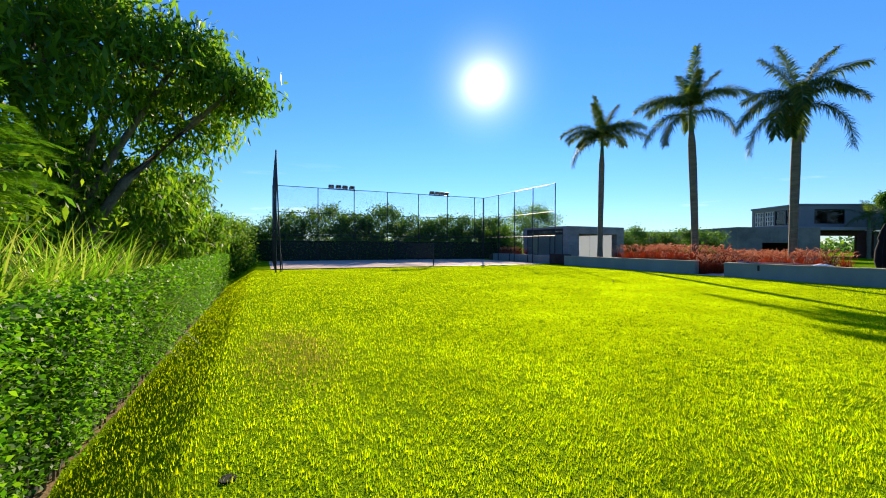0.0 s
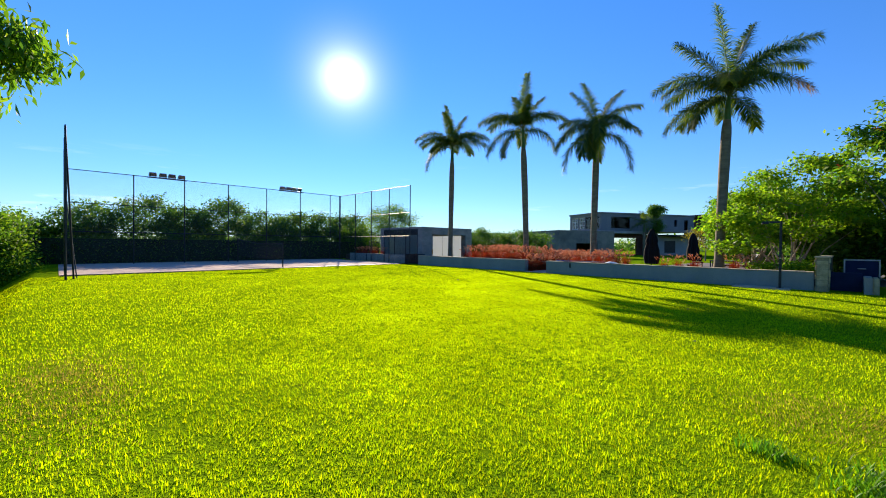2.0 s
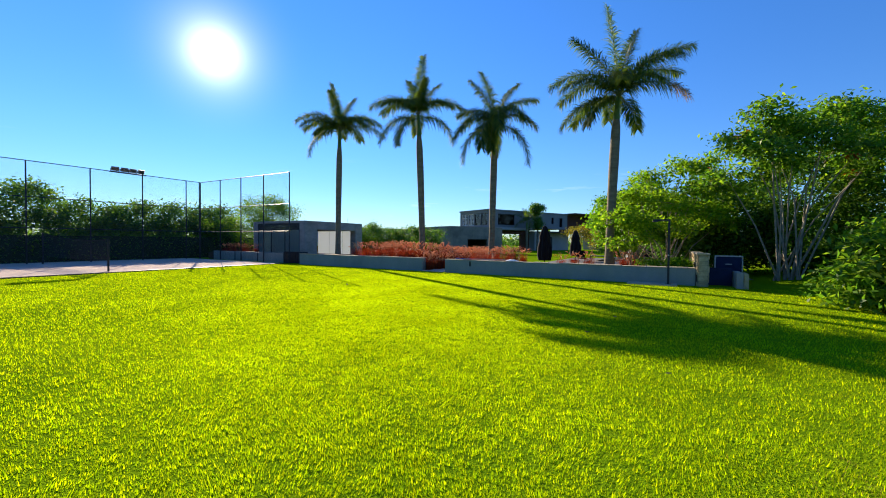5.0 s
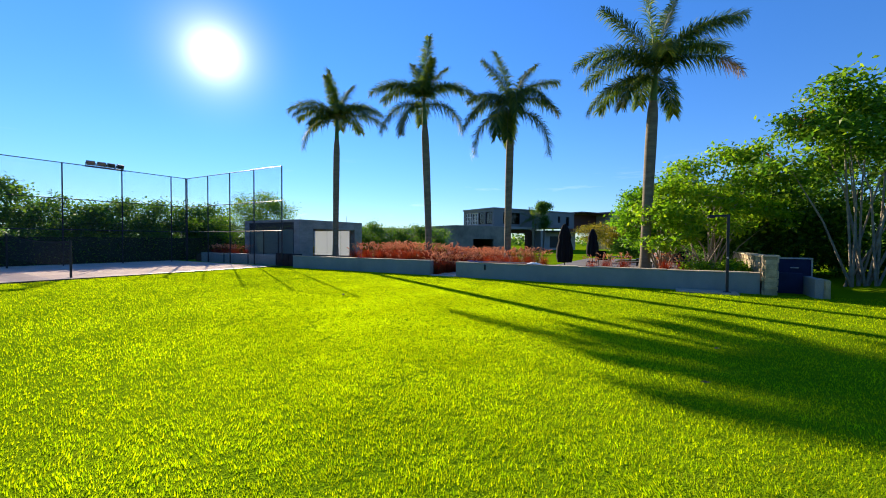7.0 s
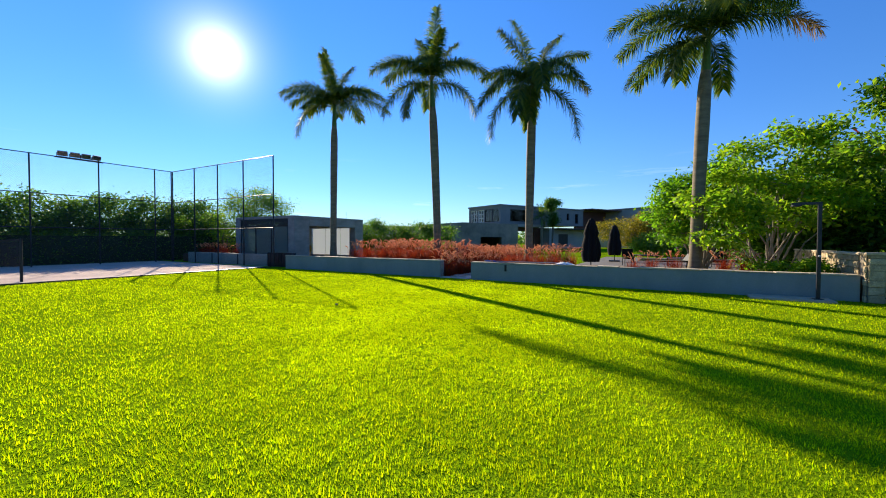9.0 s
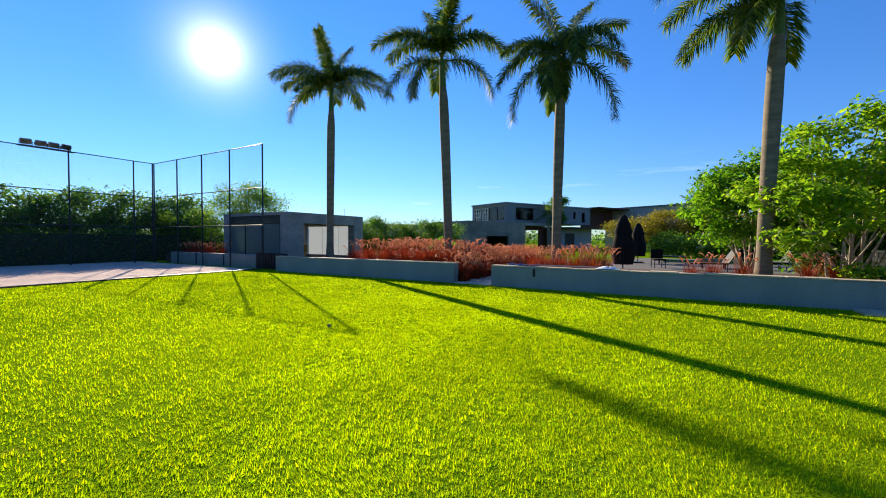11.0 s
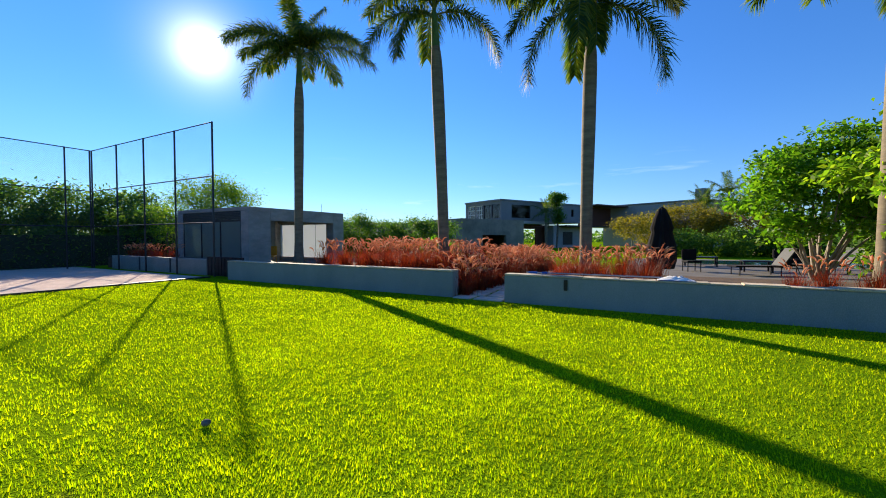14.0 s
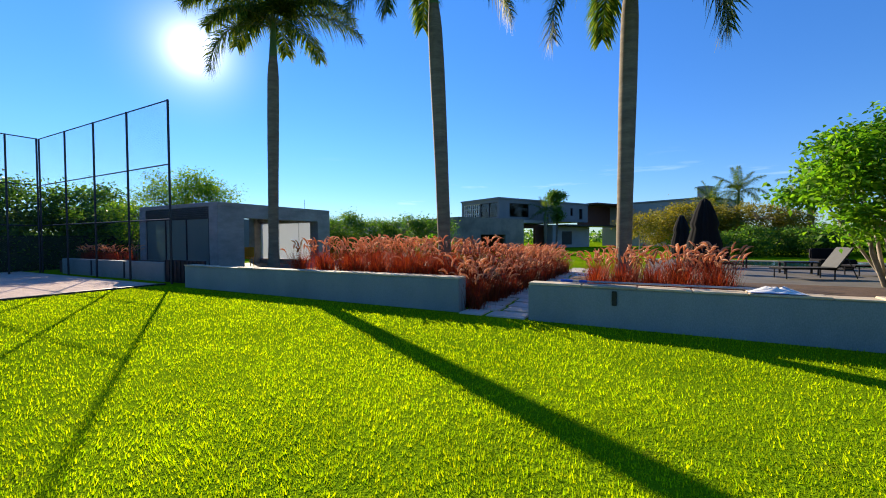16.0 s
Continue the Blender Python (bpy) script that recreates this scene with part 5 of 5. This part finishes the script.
def parasol(x, y, h):
    ob = empty("parasol", pose(x, y, 0.03), "closed black parasol on the pool terrace", "parasol", "closed parasols")
    part("pole", rod(bmesh.new(), (0, 0, 0.08), (0, 0, h), 0.025), STEEL, ob)
    part("base", boxes([(-0.3, 0.3, -0.3, 0.3, 0, 0.08)], 0.02), STEEL, ob)
    V, F = [], []
    prof = [(0.02, h + 0.06), (0.1, h - 0.02), (0.2, h - 0.3), (0.28, h - 0.62), (0.25, h - 0.75), (0.34, h - 1.15), (0.36, h - 1.6), (0.3, h - 1.9)]
    n = 32
    for rr, z in prof:
        for k in range(n):
            a = 2 * math.pi * k / n
            q = rr * (1 + 0.2 * math.cos(a * 8)) 
            V.append((q * math.cos(a), q * math.sin(a), z))
    F = [(i * n + k, i * n + (k + 1) % n, (i + 1) * n + (k + 1) % n, (i + 1) * n + k) for i in range(len(prof) - 1) for k in range(n)]
    fast("canopy", V, F, BLACK_CLOTH, ob, "furled black canopy", True)
    return ob


parasol(-7.71, 24.1, 2.3)
parasol(-7.75, 32.8, 2.3)


def lounger(m):
    ob = empty("sun_lounger", m, "grey sun lounger with raised back", "sun lounger", "sun loungers on the terrace")
    part("bed", boxes([(-0.32, 0.32, -1.2, 0.35, 0.3, 0.36)], 0.015), BLACK_CLOTH, ob)
    b = part("backrest", boxes([(-0.32, 0.32, 0, 0.78, 0, 0.05)], 0.015), LOUNGER, ob)
    b.matrix_local = pose(0, 0.36, 0.33, 55, 0, 0)
    for sx in (-0.28, 0.28):
        for sy in (-1.05, 0.3):
            part("leg", rod(bmesh.new(), (sx, sy, 0), (sx, sy, 0.3), 0.02), STEEL, ob)
    part("prop", rod(bmesh.new(), (0.25, 0.95, 0.02), (0.25, 0.62, 0.75), 0.015), STEEL, ob)
    return ob


l1 = lounger(pose(-4.3, 28.2, 0.03, 0, 0, -70))
copy_thing(l1, pose(-1.9, 30.4, 0.03, 0, 0, -70))


def bench(x, y, lx, ly):
    ob = empty("low_table", pose(x, y, 0.03), "low dark table on the terrace", "table", "low terrace tables")
    part("tabletop", boxes([(-lx, lx, -ly, ly, 0.4, 0.45)], 0.01), STEEL, ob)
    for sx in (-lx + 0.05, lx - 0.05):
        for sy in (-ly + 0.05, ly - 0.05):
            part("leg", boxes([(sx - 0.03, sx + 0.03, sy - 0.03, sy + 0.03, 0, 0.4)]), STEEL, ob)
    return ob


bench(-4.3, 30.0, 0.5, 0.4)
bench(-6.0, 33.0, 0.7, 0.4)
sofa = empty("outdoor_sofa", pose(-2.5, 33.0, 0.03, 0, 0, 10), "dark outdoor sofa on the terrace", "sofa")
part("base", boxes([(-0.6, 0.6, -0.4, 0.4, 0.1, 0.42)], 0.04), BLACK_CLOTH, sofa)
part("backrest", boxes([(-0.6, 0.6, 0.25, 0.42, 0.42, 0.85)], 0.04), BLACK_CLOTH, sofa)
for sx in (-0.5, 0.5):
    part("leg", boxes([(sx - 0.03, sx + 0.03, -0.3, 0.3, 0, 0.1)]), STEEL, sofa)
dc = empty("terrace_chair", pose(-6.6, 29.0, 0.03, 0, 0, 20), "dark padded chair on the terrace", "chair")
part("seat", boxes([(-0.28, 0.28, -0.28, 0.28, 0.36, 0.44)], 0.02), BLACK_CLOTH, dc)
part("backrest", boxes([(-0.28, 0.28, 0.2, 0.28, 0.45, 0.9)], 0.02), BLACK_CLOTH, dc)
for sx in (-0.24, 0.24):
    for sy in (-0.24, 0.24):
        part("leg", rod(bmesh.new(), (sx, sy, 0), (sx, sy, 0.36), 0.02), STEEL, dc)
tagged(part("terrace_lawn", boxes([(-12, 12, 40.0, 46.0, -0.05, 0.012)]), TURF), "strip of green lawn beyond the terrace", "lawn", kind="structure")

tagged(part("pool_water", boxes([(-6.5, 3.0, 34.0, 38.5, -0.05, 0.038)]), POOL), "dark teal water of the swimming pool", "pool", kind="structure")
tagged(part("pool_kerb", boxes([(-6.7, 3.2, 33.8, 33.998, -0.05, 0.06)], 0.01), COPING), "pale stone edge of the swimming pool", "pool edge", kind="structure")

# things left on the wall
pp = empty("pool_pole", pose(-10.3, 18.2, 0.665, 0, 0, 0.6), "grey pool pole with blue grips lying on the wall", "pole")
part("tube", rod(bmesh.new(), (0, 0, 0), (3.0, 0, 0.0), 0.014), LAMP_GREY, pp)
part("grip", rod(bmesh.new(), (0.05, 0, 0), (0.24, 0, 0), 0.024), BLUE, pp, "blue rubber grip")
part("grip", rod(bmesh.new(), (0.34, 0, 0), (0.46, 0, 0), 0.022), BLUE, pp, "blue rubber grip")
tw = empty("towel", pose(-7.5, 18.17, 0.628), "crumpled white towel with a blue edge on the wall", "towel")
n = 14
tv = [(-0.3 + 0.6 * i / n, -0.13 + 0.26 * j / n, max(0.004, 0.075 * (1 - (2 * i / n - 1) ** 2) * (1 - (2 * j / n - 1) ** 2) * (0.75 + 0.9 * noise.noise((i * 0.5, j * 0.6, 2))) + 0.006)) for j in range(n + 1) for i in range(n + 1)]
fast("cloth", tv, [(j * (n + 1) + i, j * (n + 1) + i + 1, (j + 1) * (n + 1) + i + 1, (j + 1) * (n + 1) + i) for j in range(n) for i in range(n)], WHITE, tw, "", True)
part("hem", boxes([(-0.28, 0.1, -0.15, -0.131, 0.004, 0.012)]), BLUE, tw, "blue hem")

# ---- small things on the lawn ----
bm = bmesh.new()
bmesh.ops.create_icosphere(bm, subdivisions=3, radius=0.032)
for v in bm.verts:
    v.co *= 1 + 0.25 * noise.noise(v.co * 30)
    v.co.z *= 0.75
tagged(part("fallen_fruit", bm, BARK, smooth=True), "small brown dried fruit lying on the grass", "fruit").location = (-10.72, 11.5, 0.034)

for x, y, s, col in ((-2.74, 8.54, 0.05, BARK), (-2.5, 10.2, 0.045, PALE_BARK), (-1.6, 6.9, 0.04, PALE_BARK)):
    b2 = bmesh.new()
    vs = [b2.verts.new(q) for q in ((-s, 0, 0.03), (-s * 0.3, s * 0.4, 0.045), (s * 0.6, s * 0.3, 0.04), (s, 0, 0.05), (s * 0.5, -s * 0.35, 0.042), (-s * 0.3, -s * 0.4, 0.035), (0, 0, 0.028))]
    for i in range(6):
        b2.faces.new((vs[i], vs[(i + 1) % 6], vs[6]))
    bmesh.ops.solidify(b2, geom=list(b2.faces), thickness=0.002)
    tagged(part("fallen_leaf", b2, col), "dry curled leaf lying on the lawn", "leaf", "fallen leaves").location = (x, y, 0)
bm = rod(bmesh.new(), (0, 0, -0.02), (0, 0, 0.018), 0.05, 0.045, 14)
tagged(part("sprinkler_head", bm, BLACK_CLOTH), "small round black sprinkler head in the lawn", "sprinkler").location = (-2.74, -0.22, -0.008)

q = np.concatenate([rng.normal(size=(520, 2)) * np.array((0.1, 0.17)) + np.array((0.1, 3.62)), rng.normal(size=(160, 2)) * np.array((0.09, 0.06)) + np.array((-0.42, 3.72))])
V, F = ribbons(np.column_stack([q, np.zeros(len(q))]), rng.uniform(0, 6.28, len(q)), rng.uniform(0.05, 0.11, len(q)), 0.011, 0.3, rng.uniform(0.3, 1.3, len(q)), 3)
tagged(fast("weed_patch", V, F, HEDGE), "tufts of taller dark green grass in the lawn", "weeds", kind="stuff")

# far woods round the horizon
P = []
for i in range(900):
    a = rng.uniform(0, 2 * math.pi)
    d = rng.uniform(110, 150)
    c = np.array((-10 + d * math.cos(a), 20 + d * math.sin(a), 0))
    h = 2.5 + 2.0 * noise.noise((math.cos(a) * 6, math.sin(a) * 6, 0)) + rng.uniform(0, 1.5)
    P.append(c + rng.normal(size=(50, 3)) * np.array((2.5, 2.5, 0.4)) + np.array((0, 0, 1)) * rng.uniform(0, h, 50)[:, None])
V, F = leaves(np.concatenate(P), 1.0, 0.7)
tagged(fast("far_woods", V, F, TREE_DARK), "distant dark line of woods", "woods", kind="stuff")

# ---- grass blades of the lawn ----
def value_noise(x, y, cell, seed):
    """Smooth noise from 0 to 1 on a repeating lattice."""
    g = np.random.default_rng(seed).uniform(0, 1, (256, 256))
    u, v = x / cell, y / cell
    i, j = np.floor(u).astype(int), np.floor(v).astype(int)
    a, b = u - i, v - j
    a, b = a * a * (3 - 2 * a), b * b * (3 - 2 * b)
    i0, i1, j0, j1 = i % 256, (i + 1) % 256, j % 256, (j + 1) % 256
    return (g[i0, j0] * (1 - a) + g[i1, j0] * a) * (1 - b) + (g[i0, j1] * (1 - a) + g[i1, j1] * a) * b


def lawn_blades(x, y, hgt, wid):
    """Short single blades, each a narrow leaning triangle, taller and thicker in tufts."""
    k = (x > -21.9) & (x < 12) & (y > -1.66) & (y < 18.0)
    worn = np.minimum(np.hypot((x + 5.3) / 1.1, (y - 0.25) / 0.5), np.hypot((x + 0.13) / 0.6, (y - 4.8) / 0.5))
    k &= rng.uniform(0, 1, len(x)) < np.clip(worn * 0.5 + 0.3, 0, 1)
    k &= (y > -0.6) | (rng.uniform(0, 1, len(x)) < 0.8)
    x, y = x[k], y[k]
    tuft = 0.55 * value_noise(x, y, 0.042, 1) + 0.3 * value_noise(x, y, 0.11, 2) + 0.15 * value_noise(x, y, 0.5, 3)
    k = rng.uniform(0, 1, len(x)) < np.clip((tuft - 0.2) * 4.5, 0.25, 1)
    x, y, tuft = x[k], y[k], tuft[k]
    n = len(x)
    yaw = rng.uniform(0, 2 * math.pi, n)
    lean = rng.normal(0.0, 0.5, n)
    h = hgt * rng.uniform(0.55, 1.25, n) * np.clip(0.6 + 0.8 * tuft, 0.4, 1.5)
    b = np.stack([x, y, ground_z(x, y) - 0.003], 1)
    s = np.stack([-np.sin(yaw), np.cos(yaw), np.zeros(n)], 1) * (wid * 0.5)
    drift = (value_noise(x, y, 0.3, 4) - 0.5) * 0.9
    tip = b + np.stack([np.cos(yaw) * np.sin(lean) * h + drift * h, np.sin(yaw) * np.sin(lean) * h + 0.5 * drift * h, np.cos(lean) * h], 1)
    return np.stack([b - s, b + s, tip], 1).reshape(-1, 3), np.arange(3 * n).reshape(n, 3)


def along(n, spread):
    f = rng.uniform(-0.05, 1.1, n)
    return -0.2 - 9.6 * f + rng.normal(0, spread, n), 0.3 + 13.0 * f + rng.normal(0, spread, n)


V, F = join(lawn_blades(*along(580000, 2.9), 0.028, 0.005), lawn_blades(*along(460000, 1.7), 0.026, 0.0038),
            lawn_blades(rng.uniform(-21.9, 8.0, 440000), rng.uniform(-1.66, 18.0, 440000), 0.036, 0.0115))
tagged(fast("lawn_grass", V, F, BLADE), "short mown bright green grass blades", "grass", kind="stuff")
dx, dy = np.concatenate([rng.normal(-5.3, 0.7, 9000), rng.normal(-0.13, 0.35, 4000)]), np.concatenate([rng.normal(0.3, 0.28, 9000), rng.normal(4.8, 0.3, 4000)])
V, F = lawn_blades(dx, dy, 0.03, 0.007)
tagged(fast("dry_grass", V, F, STRAW), "patches of dry straw-coloured grass in the lawn", "grass", kind="stuff")
